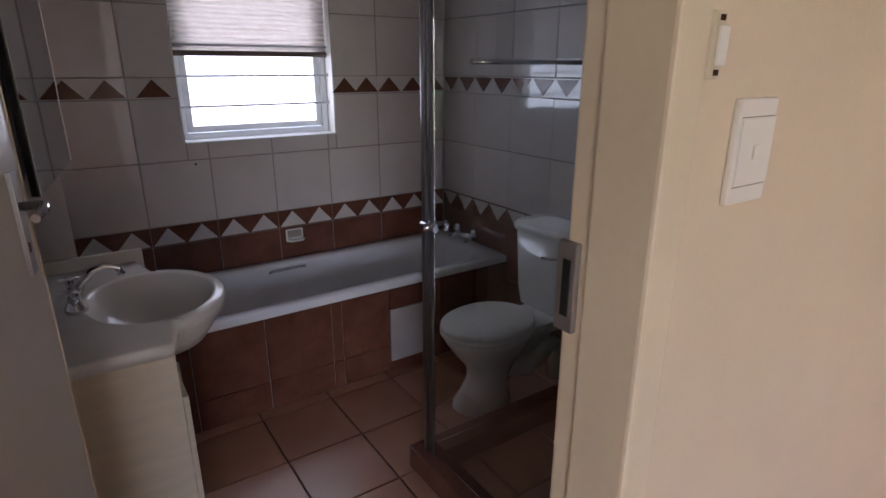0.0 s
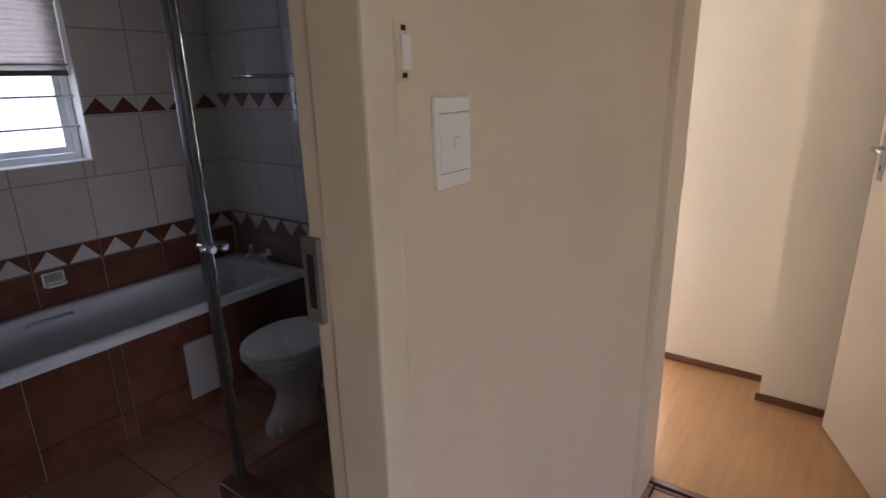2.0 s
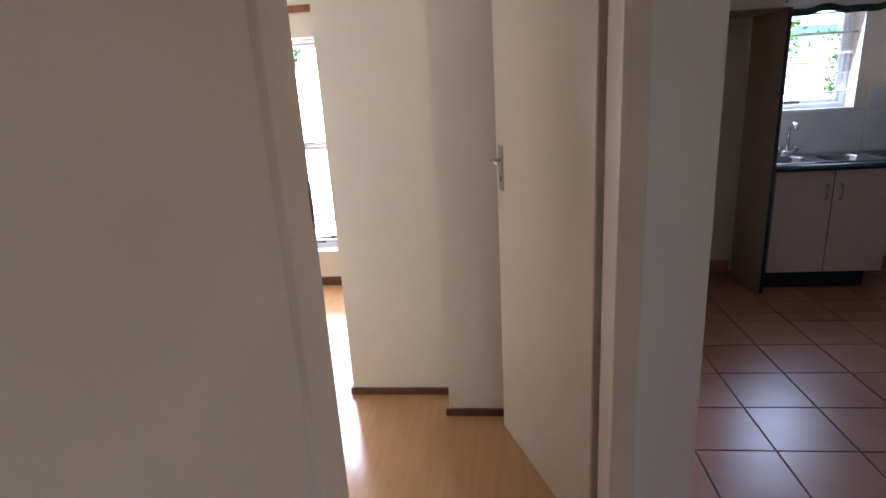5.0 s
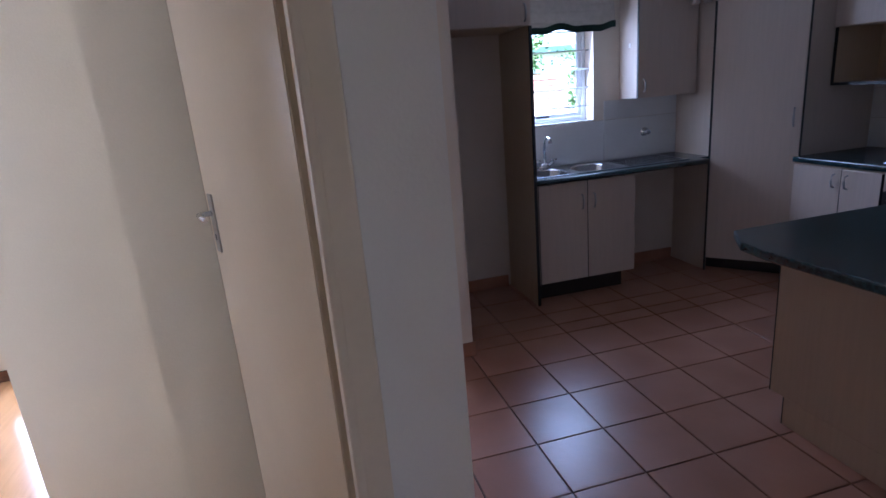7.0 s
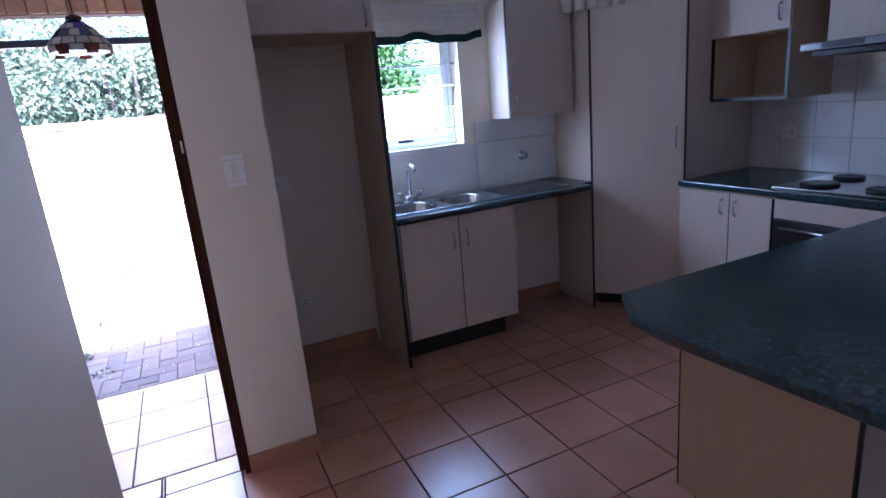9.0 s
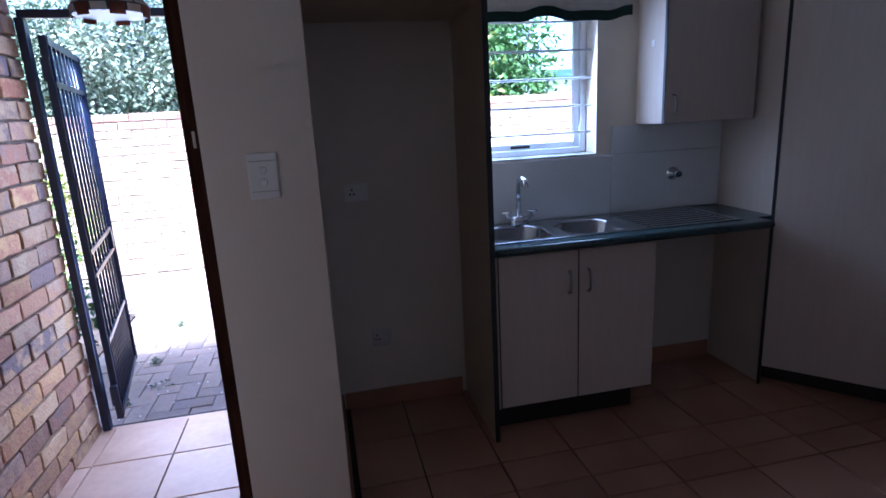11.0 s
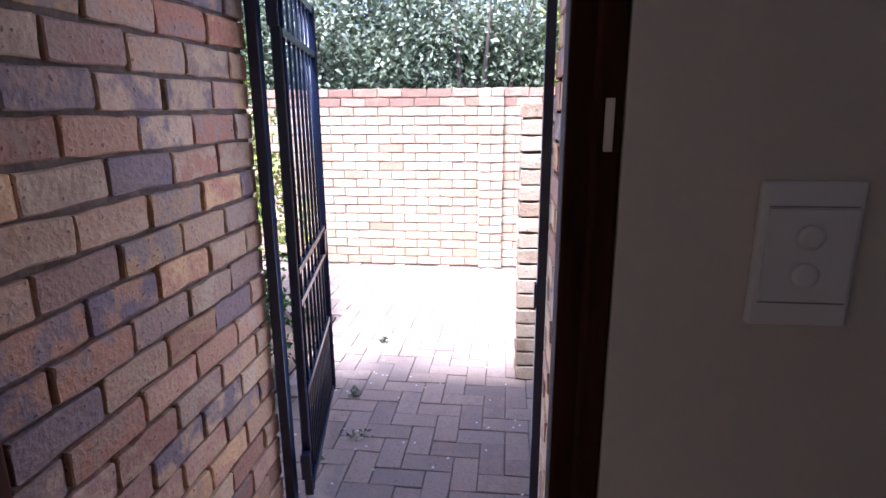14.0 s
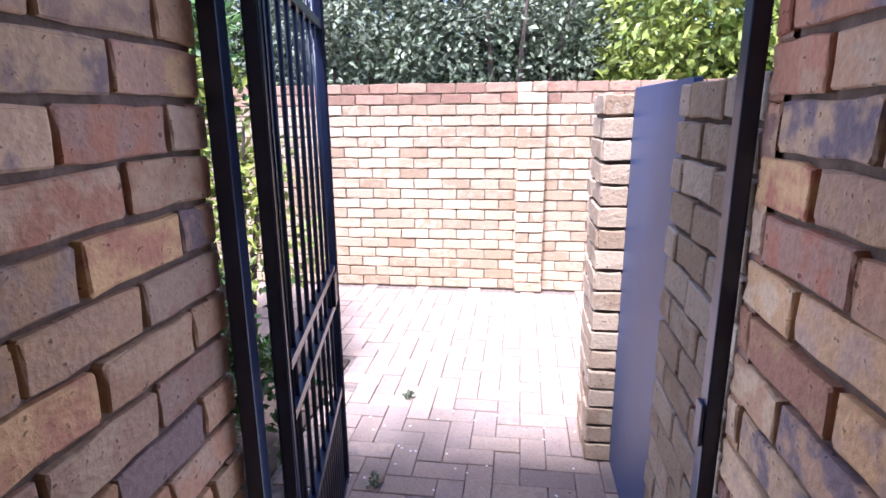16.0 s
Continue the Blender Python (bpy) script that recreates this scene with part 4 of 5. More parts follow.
def oval(f, z):
    return [(cx + rx * f * math.cos(2 * math.pi * k / N), cy + ry * f * math.sin(2 * math.pi * k / N), z) for k in range(N)]


out = vanity_outline()
part("top", loft([at_z(vanity_outline(-0.02), vt - 0.045), at_z(out, vt - 0.04), at_z(out, vt - 0.006), at_z(vanity_outline(-0.006), vt), oval(1.04, vt), oval(1.0, vt + 0.004), oval(0.95, vt - 0.003), oval(0.86, vt - 0.05), oval(0.66, vt - 0.10), oval(0.3, vt - 0.13), oval(0.08, vt - 0.135)]), VANITY_TOP, vanity, "glossy cream moulded top with an oval basin")
part("bowl_underside", loft([oval(1.06, vt - 0.042), oval(1.0, vt - 0.08), oval(0.8, vt - 0.14), oval(0.4, vt - 0.17)]), VANITY_TOP, vanity)
part("upstand", box(-2.47, -1.665, 1.422, 1.44, vt + 0.0005, vt + 0.07, 0.004), VANITY_TOP, vanity)
part("side_upstand", box(-2.49, -2.47, 1.425, 1.90, vt - 0.04, vt + 0.045, 0.004), VANITY_TOP, vanity)
part("plughole", lathe([(0.022, 0), (0.022, 0.004), (0.014, 0.005)], 16, 1, 1, (cx, cy, vt - 0.134)), CHROME, vanity, "chrome plughole")
btap = thing("basin_mixer", (-2.06, 1.62, vt), "chrome basin mixer with cross handles", "tap")
bx_, by_ = -2.06, 1.665
part("base", lathe([(0.032, 0), (0.03, 0.012), (0.02, 0.03), (0.017, 0.05)], 16, 1.5, 1, (bx_, by_, vt)), CHROME, btap)
part("spout", tube([(bx_, by_, vt + 0.03), (bx_, by_ + 0.02, vt + 0.08), (bx_, by_ + 0.06, vt + 0.115), (bx_, by_ + 0.10, vt + 0.125), (bx_, by_ + 0.13, vt + 0.11), (bx_, by_ + 0.135, vt + 0.09)], [0.016, 0.015, 0.013, 0.012, 0.012, 0.013], 12), CHROME, btap)
for dx in (-0.06, 0.06):
    bm = tube([(bx_ + dx * 0.5, by_, vt + 0.035), (bx_ + dx, by_ - 0.005, vt + 0.055), (bx_ + dx, by_ - 0.005, vt + 0.085)], 0.012, 10)
    for ddx, ddy in ((0.028, 0), (0, 0.028)):
        add_tube(bm, [(bx_ + dx - ddx, by_ - 0.005 - ddy, vt + 0.08), (bx_ + dx + ddx, by_ - 0.005 + ddy, vt + 0.08)], 0.006, 8)
    part("cross_handle", bm, CHROME, btap)

mirror = thing("mirror_cabinet", (-1.95, 1.5, 1.2), "mirror fronted bathroom cabinet on the wall", "mirror cabinet")
part("body", box(-2.20, -1.66, 1.422, 1.63, 1.22, 1.95, 0.004), material("dark_cabinet_side", (0.05, 0.05, 0.055), 0.4), mirror)
m_mirror = Matrix.Translation((-1.68, 1.652, 0)) @ Matrix.Rotation(radians(172.8), 4, "Z")
mdoor = part("mirror_door", box(0.0, 0.60, -0.004, 0.0, 1.19, 1.96, 0.001, m_mirror), MIRROR, mirror, "frameless mirror door")
part("rear_panel", box(0.0, 0.60, 0.0005, 0.012, 1.192, 1.958, 0.001, m_mirror), BLACK, mdoor)

# toilet
wx, wy = -1.885, 3.165
toilet = thing("toilet", (wx, 3.25, 0), "white close coupled toilet with the lid down", "toilet")


def egg(f, z, dy=0.0, back=0.2):
    pts = []
    for k in range(36):
        a = 2 * math.pi * k / 36
        c, s = math.cos(a), math.sin(a)
        pts.append((wx + 0.175 * f * c, wy + dy + (0.235 if s < 0 else back) * f * s, z))
    return pts


part("bowl", loft([egg(0.66, 0.001, -0.03), egg(0.65, 0.025, -0.03), egg(0.54, 0.07, -0.02), egg(0.48, 0.14, 0.0), egg(0.55, 0.20, 0.01), egg(0.80, 0.27, 0.01), egg(0.95, 0.33, 0.005), egg(1.0, 0.365, 0.0)]), CERAMIC, toilet)
part("seat", loft([egg(1.0, 0.368), egg(1.04, 0.374), egg(1.04, 0.386), egg(1.0, 0.39)]), PLASTIC, toilet)
part("lid", loft([egg(1.02, 0.392), egg(1.04, 0.398), egg(1.03, 0.41), egg(0.97, 0.416), egg(0.6, 0.418)]), PLASTIC, toilet)
part("shelf", add_box(box(wx - 0.12, wx + 0.12, 3.29, 3.62, 0.31, 0.372, 0.03), wx - 0.05, wx + 0.05, 3.29, 3.50, 0.17, 0.31, 0.03), CERAMIC, toilet)
part("cistern", loft([at_z(rounded_rect(wx - 0.165, wx + 0.165, 3.46, 3.64, 0.05), 0.372), at_z(rounded_rect(wx - 0.175, wx + 0.175, 3.45, 3.645, 0.05), 0.45), at_z(rounded_rect(wx - 0.19, wx + 0.19, 3.44, 3.65, 0.05), 0.745)]), CERAMIC, toilet)
part("cistern_lid", loft([at_z(rounded_rect(wx - 0.2, wx + 0.2, 3.43, 3.655, 0.05), 0.746), at_z(rounded_rect(wx - 0.203, wx + 0.203, 3.427, 3.655, 0.05), 0.765), at_z(rounded_rect(wx - 0.19, wx + 0.19, 3.44, 3.65, 0.05), 0.785), at_z(rounded_rect(wx - 0.12, wx + 0.12, 3.48, 3.62, 0.04), 0.79)]), CERAMIC, toilet)
part("flush_lever", tube([(wx + 0.10, 3.445, 0.665), (wx + 0.10, 3.42, 0.665), (wx + 0.04, 3.415, 0.66)], 0.007, 8), CHROME, toilet, "chrome flush lever")
part("waste_pipe", tube([(wx + 0.02, 3.25, 0.15), (wx + 0.03, 3.36, 0.12), (wx + 0.03, 3.45, 0.20), (wx + 0.03, 3.53, 0.19), (wx + 0.03, 3.57, 0.10), (wx + 0.03, 3.57, 0.001)], 0.045, 14), CERAMIC, toilet)
roll = thing("toilet_roll_holder", (-2.414, 3.62, 0.33), "white toilet roll hanging on a chrome wall holder", "toilet roll")
part("bracket", tube([(-2.414, 3.659, 0.45), (-2.414, 3.60, 0.455), (-2.414, 3.59, 0.44), (-2.412, 3.59, 0.40)], 0.006, 8), CHROME, roll)
part("paper", tube([(-2.418, 3.585, 0.422), (-2.408, 3.59, 0.325)], 0.038, 20), PLASTIC, roll, "white paper roll")
part("core", tube([(-2.4182, 3.5848, 0.4235), (-2.418, 3.585, 0.4215)], 0.02, 16), GROUT, roll, "brown cardboard core")

# shower: chrome posts, tinted panes, terracotta kerb
sx_, sy_ = -1.635, 2.67
kerb = structure("shower_kerb", add_box(box(sx_ - 0.055, -0.59, sy_ - 0.05, sy_ + 0.05, 0.001, 0.095, 0.004), sx_ - 0.055, sx_ + 0.045, sy_ + 0.052, 3.655, 0.001, 0.095, 0.004), TERRA_WALL, "terracotta tiled shower kerb")
shower = thing("shower_enclosure", (sx_, sy_, 0.095), "chrome framed glass corner shower enclosure", "shower")
for x, y, w in ((sx_, sy_, 0.012), (sx_ + 0.032, sy_, 0.009), (-0.605, sy_, 0.014), (sx_, 3.64, 0.014)):
    part("post", box(x - w, x + w, y - w, y + w, 0.096, 1.95, 0.004), POST_METAL, shower)
part("rail", add_box(box(sx_ - 0.016, -0.59, sy_ - 0.014, sy_ + 0.014, 1.951, 1.98, 0.003), sx_ - 0.014, sx_ + 0.014, sy_ + 0.015, 3.655, 1.951, 1.98, 0.003), CHROME, shower)
for bm in (box(sx_ + 0.05, -0.62, sy_ - 0.003, sy_ + 0.003, 0.105, 1.95), box(sx_ - 0.003, sx_ + 0.003, sy_ + 0.017, 3.625, 0.105, 1.95)):
    pane = part("glass_pane", bm, SHOWER_GLASS, shower, "tinted clear glass pane")
    pane.visible_shadow = False
bm = tube([(sx_ + 0.05, sy_ - 0.05, 0.985), (sx_ + 0.05, sy_ + 0.05, 0.985)], 0.012, 12)
add_tube(bm, [(sx_ + 0.01, sy_ - 0.022, 0.985), (sx_ + 0.09, sy_ - 0.022, 0.985)], 0.011, 12)
part("latch", bm, CHROME, shower, "chrome door latch")
part("towel_rail", tube([(sx_ - 0.03, sy_ + 0.2, 1.49), (sx_ - 0.03, 3.5, 1.49)], 0.009, 10), CHROME, shower, "thin chrome towel rail")
part("drain", lathe([(0.05, 0.0005), (0.05, 0.004), (0.03, 0.005)], 20, 1, 1, (-1.1, 3.2, 0.0)), STEEL, shower, "round steel floor drain")
hole = thing("wall_plug", (-2.985, 2.245, 1.03), "small dark plug hole in the wall tile", "plug hole")
part("plug", box(-2.9895, -2.986, 2.222, 2.232, 1.025, 1.035), BLACK, hole)

# ---- hall fittings ----


def switch_plate(name, m, w, h, rockers, label):
    """A plate with a raised insert and rockers; the wall is the plane y=0 of m, facing -y."""
    top = thing(name, m.translation, label, "light switch")
    part("plate", box(-w / 2, w / 2, -0.009, -0.0005, -h / 2, h / 2, 0.0025, m), PLASTIC, top)
    part("insert", box(-w / 2 + 0.006, w / 2 - 0.004, -0.0115, -0.0092, -h / 2 + 0.022, h / 2 - 0.022, 0.0008, m), PLASTIC, top)
    for z in (-h / 2 + 0.0205, h / 2 - 0.0205):
        part("groove", box(-w / 2 + 0.006, w / 2 - 0.004, -0.0095, -0.0091, z - 0.0006, z + 0.0006, 0, m), GROUT, top)
    for z in rockers:
        if len(rockers) == 1:
            bm = box(-0.007, 0.007, -0.0145, -0.0113, z - 0.0085, z + 0.0085, 0.0022, m)
        else:
            bm = lathe([(0.0105, 0), (0.0105, 0.003), (0.007, 0.0045)], 16)
            bmesh.ops.transform(bm, matrix=m @ pose(0, -0.0113, z, 90, 0, 0), verts=bm.verts)
        part("rocker", bm, PLASTIC, top)
    return top


switch_plate("light_switch", pose(-0.475, 2.379, 1.382, 0, 0, 90), 0.080, 0.120, (0.0,), "white plastic single light switch on the cream wall")
switch_plate("light_switch", pose(1.005, 5.405, 1.262), 0.078, 0.122, (0.016, -0.016), "white double light switch beside the back door")
sensor = thing("alarm_contact", (-0.47, 2.284, 1.49), "small cream plastic alarm contact screwed beside the door frame", "alarm contact")
part("case", box(-0.4745, -0.466, 2.266, 2.288, 1.463, 1.528, 0.003), material("aged_cream_plastic", (0.76, 0.68, 0.52), 0.4), sensor)
part("magnet", box(-0.4657, -0.461, 2.272, 2.287, 1.476, 1.514, 0.0015), PLASTIC, sensor)
for z in (1.4695, 1.5215):
    part("screw", box(-0.4658, -0.4645, 2.274, 2.282, z - 0.003, z + 0.003, 0.0005), DARK_WOOD, sensor, "dark screw hole")


structure("baseboard", add_box(add_box(add_box(box(-0.712, -0.197, 4.617, 4.629, 0.001, 0.036, 0.002), -0.212, 0.06, 4.431, 4.444, 0.001, 0.036, 0.002), -4.09, -0.13, 6.256, 6.269, 0.001, 0.07, 0.002), -0.714, -0.701, 4.629, 4.739, 0.001, 0.036, 0.002), SKIRT_WOOD, "dark brown wooden bedroom skirting")
structure("threshold", box(-0.463, 0.352, 3.60, 3.63, 0.001, 0.008, 0.002), SKIRT_WOOD, "dark wooden threshold strip")
for nm, b in (("tile_skirting", (0.857, 1.158, 5.393, 5.4045, 0.001, 0.085)), ("tile_skirting", (1.1465, 1.158, 5.405, 6.388, 0.001, 0.085)), ("tile_skirting", (1.1645, 1.76, 6.388, 6.3995, 0.001, 0.085)), ("tile_skirting", (2.54, 3.19, 6.388, 6.3995, 0.001, 0.085))):
    structure(nm, box(*b, 0.002), FLOOR_TILE, "terracotta tile skirting")

# ---- kitchen ----
PLAN[0] = Matrix(((1.06, 0, 0, -0.115), (0, 1, 0, 0.07), (0, 0, 0.97, 0), (0, 0, 0, 1)))


def pull(parent, x, y, z, n, length=0.10):
    """A bowed bar handle, upright, standing off along n."""
    n = Vector(n)
    p = Vector((x, y, z))
    up = Vector((0, 0, length / 2))
    part("handle", tube([p + up, p + up * 0.85 + n * 0.018, p + n * 0.026, p - up * 0.85 + n * 0.018, p - up], [0.006, 0.0055, 0.007, 0.0055, 0.006], 8), SATIN, parent, "pale bow handle")


side = thing("fridge_divider", (1.797, 6.1, 0), "tall beige oak board beside the fridge space", "panel")
part("board", box(1.788, 1.806, 5.835, 6.328, 0.001, 1.853, 0.001), CAB_SIDE, side)
part("edge_strip", box(1.787, 1.807, 5.830, 5.8345, 0.001, 1.853), EDGE_DARK, side, "dark edge strip")
over = thing("overhead_cabinet", (1.48, 6.1, 1.80), "pale oak cabinet above the fridge space", "cabinet")
part("body", box(1.172, 1.806, 5.852, 6.328, 1.855, 2.45, 0.001), CAB_SIDE, over)
od = part("door", box(1.175, 1.803, 5.832, 5.8505, 1.858, 2.445, 0.002), CAB_BOARD, over)
pull(od, 1.765, 5.832, 1.93, (0, -1, 0))

CT = 0.886
DB = 0.142
sinkcab = thing("sink_cabinet", (2.15, 6.1, 0), "pale oak sink cabinet with two doors and a black kickboard", "cabinet")
bm = bmesh.new()
for b in ((1.808, 1.824, 5.885, 6.30, DB - 0.005, CT - 0.04), (2.484, 2.50, 5.885, 6.30, DB - 0.005, CT - 0.04), (1.8245, 2.4835, 5.885, 6.30, DB - 0.005, DB + 0.011), (1.8245, 2.4835, 6.284, 6.30, DB + 0.0115, CT - 0.04)):
    add_box(bm, *b)
part("body", bm, CAB_SIDE, sinkcab)
part("kickboard", box(1.81, 2.46, 5.95, 5.965, 0.001, DB - 0.006), KICK, sinkcab, "black kickboard")
part("filler", box(1.8075, 1.826, 5.868, 5.884, DB - 0.005, CT - 0.04, 0.001), CAB_BOARD, sinkcab)
for a, b, hx in ((1.831, 2.163, 2.125), (2.168, 2.508, 2.208)):
    d = part("door", box(a, b, 5.866, 5.884, DB, CT - 0.045, 0.002), CAB_BOARD, sinkcab)
    part("edge_strip", box(a - 0.0035, a - 0.0002, 5.8665, 5.884, DB, CT - 0.045), EDGE_DARK, d, "dark edge strip")
    pull(d, hx, 5.866, 0.70, (0, -1, 0))


def slab(outline, z0, z1, bev=0.012):
    return prism(outline, z0, z1, bev)


sink_top = thing("worktop", (2.4, 6.1, CT), "dark green speckled worktop with a rounded front edge", "worktop")
# the worktop is built in strips round the two cut-outs for the bowls
bm = bmesh.new()
for x0, x1, y0, y1 in ((1.8075, 3.04, 5.845, 5.935), (1.8075, 3.126, 6.255, 6.329), (1.8075, 1.835, 5.935, 6.255), (2.135, 2.165, 5.935, 6.255), (2.465, 3.126, 5.935, 6.255)):
    add_box(bm, x0, x1, y0, y1, CT - 0.035, CT)
part("slab", bm, COUNTER, sink_top)
part("nosing", tube([(1.8075, 5.846, CT - 0.0175), (3.04, 5.846, CT - 0.0175)], 0.0178, 14), COUNTER, sink_top)
sink = thing("kitchen_sink", (2.3, 6.1, CT), "stainless steel double bowl sink with drainer", "sink")
rim = bmesh.new()
for x0, x1, y0, y1 in ((1.812, 2.95, 5.915, 5.937), (1.812, 2.95, 6.253, 6.30), (1.812, 1.837, 5.937, 6.253), (2.133, 2.167, 5.937, 6.253), (2.463, 2.50, 5.937, 6.253), (2.92, 2.95, 5.937, 6.253)):
    add_box(rim, x0, x1, y0, y1, CT + 0.0005, CT + 0.005, 0.0015)
part("rim", rim, STEEL, sink)
for x0, x1 in ((1.837, 2.133), (2.167, 2.463)):
    part("bowl", loft([at_z(rounded_rect(x0, x1, 5.937, 6.253, 0.004), CT + 0.0045), at_z(rounded_rect(x0 + 0.008, x1 - 0.008, 5.945, 6.245, 0.10), CT + 0.003), at_z(rounded_rect(x0 + 0.014, x1 - 0.014, 5.951, 6.239, 0.10), CT - 0.01), at_z(rounded_rect(x0 + 0.028, x1 - 0.028, 5.965, 6.225, 0.09), CT - 0.12), at_z(rounded_rect(x0 + 0.06, x1 - 0.06, 5.997, 6.193, 0.06), CT - 0.145)]), STEEL, sink)
part("drainer", box(2.50, 2.92, 5.937, 6.253, CT + 0.0005, CT + 0.002), STEEL, sink)
for k in range(7):
    part("ridge", box(2.52, 2.90, 5.96 + 0.042 * k, 5.972 + 0.042 * k, CT + 0.002, CT + 0.005, 0.001), STEEL, sink)
mix = thing("sink_mixer", (2.06, 6.275, CT), "chrome swan neck sink mixer with cross handles", "tap")
mx, my = 2.052, 6.262
part("base", lathe([(0.028, 0), (0.024, 0.015), (0.016, 0.04)], 16, 1.8, 1, (mx, my, CT + 0.005)), CHROME, mix)
part("spout", tube([(mx, my, CT + 0.03), (mx, my, CT + 0.19), (mx, my - 0.012, CT + 0.225), (mx, my - 0.045, CT + 0.24), (mx, my - 0.085, CT + 0.23), (mx, my - 0.10, CT + 0.20)], [0.011, 0.0095, 0.0095, 0.0095, 0.011, 0.014], 12), CHROME, mix)
for dx in (-0.06, 0.06):
    bm = tube([(mx + dx * 0.4, my, CT + 0.03), (mx + dx, my - 0.01, CT + 0.05), (mx + dx, my - 0.01, CT + 0.075)], 0.010, 10)
    for ddx, ddy in ((0.024, 0), (0, 0.024)):
        add_tube(bm, [(mx + dx - ddx, my - 0.01 - ddy, CT + 0.068), (mx + dx + ddx, my - 0.01 + ddy, CT + 0.068)], 0.006, 8)
    part("cross_handle", bm, CHROME, mix)
splash = structure("splashback", box(1.8075, 3.126, 6.322, 6.3295, CT + 0.001, 1.195), PALE_GROUT, "white glazed splashback tiles behind the sink")
on_splash = facing((0, 6.316, 0), (1, 0, 0), (0, -1, 0))
tiled(splash, "splash_tile", SPLASH, [(1.808, 2.535), (2.535, 3.122)], [(CT + 0.003, 1.195)], on_splash, 0.003, 0.006, 0.001)
tiled(splash, "splash_tile", SPLASH, [(2.535, 3.122)], [(1.196, 1.338)], on_splash, 0.003, 0.006, 0.001)
valve = thing("stop_valve", (2.86, 6.3, 1.06), "round chrome stop valve on the splashback", "valve")
bm = lathe([(0.034, 0), (0.034, 0.004), (0.02, 0.01), (0.013, 0.03)], 18)
bmesh.ops.transform(bm, matrix=pose(2.86, 6.3155, 1.075, 90, 0, 0), verts=bm.verts)
part("rose", bm, CHROME, valve)
part("tap_head", tube([(2.86, 6.285, 1.075), (2.86, 6.262, 1.075)], 0.018, 10), CHROME, valve)
under = thing("washer_tap", (2.66, 6.3, 0.70), "small dark brass washing machine tap under the worktop", "tap")
part("stem", tube([(2.60, 6.329, 0.735), (2.60, 6.27, 0.735), (2.60, 6.25, 0.70)], 0.012, 10), STEEL, under)
part("knob", tube([(2.60, 6.27, 0.74), (2.60, 6.27, 0.785)], 0.02, 10), BLACK, under)

upper = thing("wall_cabinet", (2.87, 6.2, 1.325), "pale oak wall cabinet beside the kitchen window", "cabinet")
part("body", box(2.66, 3.12, 6.108, 6.328, 1.343, 2.05, 0.001), CAB_BOARD, upper)
ud = part("door", box(2.662, 3.105, 6.088, 6.106, 1.346, 2.048, 0.002), CAB_BOARD, upper)
part("edge_strip", box(2.6585, 2.6615, 6.0885, 6.106, 1.346, 2.048), EDGE_DARK, ud, "dark edge strip")
pull(ud, 2.70, 6.088, 1.43, (0, -1, 0), 0.085)
part("knob", box(2.656, 2.6597, 6.18, 6.202, 1.70, 1.73, 0.002), PLASTIC, upper, "white plastic stud")

roman = thing("roman_blind", (2.13, 6.3, 1.84), "raised cream roman blind with a scalloped dark green hem", "blind")
bm = bmesh.new()
for k, z in enumerate((2.03, 1.99, 1.95)):
    add_box(bm, 1.792, 2.60, 6.288 - 0.006 * k, 6.318, z - 0.05, z + 0.03, 0.012)
part("folds", bm, CLOTH, roman)
bm = bmesh.new()
rows = []
nn = 60
for k in range(nn + 1):
    u = k / nn
    x = 1.792 + 0.808 * u
    low = 1.835 + 0.022 * (0.5 - 0.5 * math.cos(2 * math.pi * 2.0 * (u - 0.25))) - 0.012 * abs(math.sin(math.pi * 4 * u)) ** 3
    rows.append([bm.verts.new((x, yy, zz)) for yy, zz in ((6.272, low), (6.272, low + 0.045), (6.278, low + 0.045), (6.278, low))])
for a, b in zip(rows, rows[1:]):
    for k in range(4):
        bm.faces.new((a[k], a[(k + 1) % 4], b[(k + 1) % 4], b[k]))
part("scalloped_hem", bm, GREEN_CLOTH, roman, "scalloped dark green hem")
part("skirt", box(1.792, 2.60, 6.2785, 6.284, 1.865, 1.935), CLOTH, roman)

tall = thing("corner_cupboard", (3.45, 6.05, 0), "tall pale oak corner cupboard with a diagonal door", "cupboard")
part("side_board", box(3.128, 3.146, 5.952, 6.328, 0.001, 2.33, 0.001), CAB_BOARD, tall, "pale oak side board standing on the floor")
part("body", prism([(3.147, 5.955), (3.475, 5.535), (4.015, 5.535), (4.015, 6.328), (3.147, 6.328)], 0.10, 2.33), CAB_BOARD, tall)
part("kickboard", prism([(3.19, 5.99), (3.52, 5.56), (4.01, 5.56), (4.01, 6.32), (3.19, 6.32)], 0.001, 0.099), KICK, tall, "black kickboard")
dv = Vector((3.475 - 3.130, 5.535 - 5.95, 0))
md = Matrix.Translation((3.130, 5.95, 0)) @ Matrix.Rotation(math.atan2(dv.y, dv.x), 4, "Z")
dl = dv.length
cd = part("door", box(0.012, dl - 0.008, -0.02, -0.002, 0.105, 2.32, 0.002, md), CAB_BOARD, tall)
part("edge_strip", box(-0.002, 0.010, -0.0205, -0.0015, 0.001, 2.32, 0, md), EDGE_DARK, tall, "dark edge strip")
part("edge_strip", box(dl - 0.007, dl + 0.003, -0.0205, -0.0015, 0.10, 2.32, 0, md), EDGE_DARK, tall, "dark edge strip")
hp = md @ Vector((dl - 0.05, -0.02, 1.15))
pull(cd, hp.x, hp.y, hp.z, md.to_3x3() @ Vector((0, -1, 0)), 0.12)
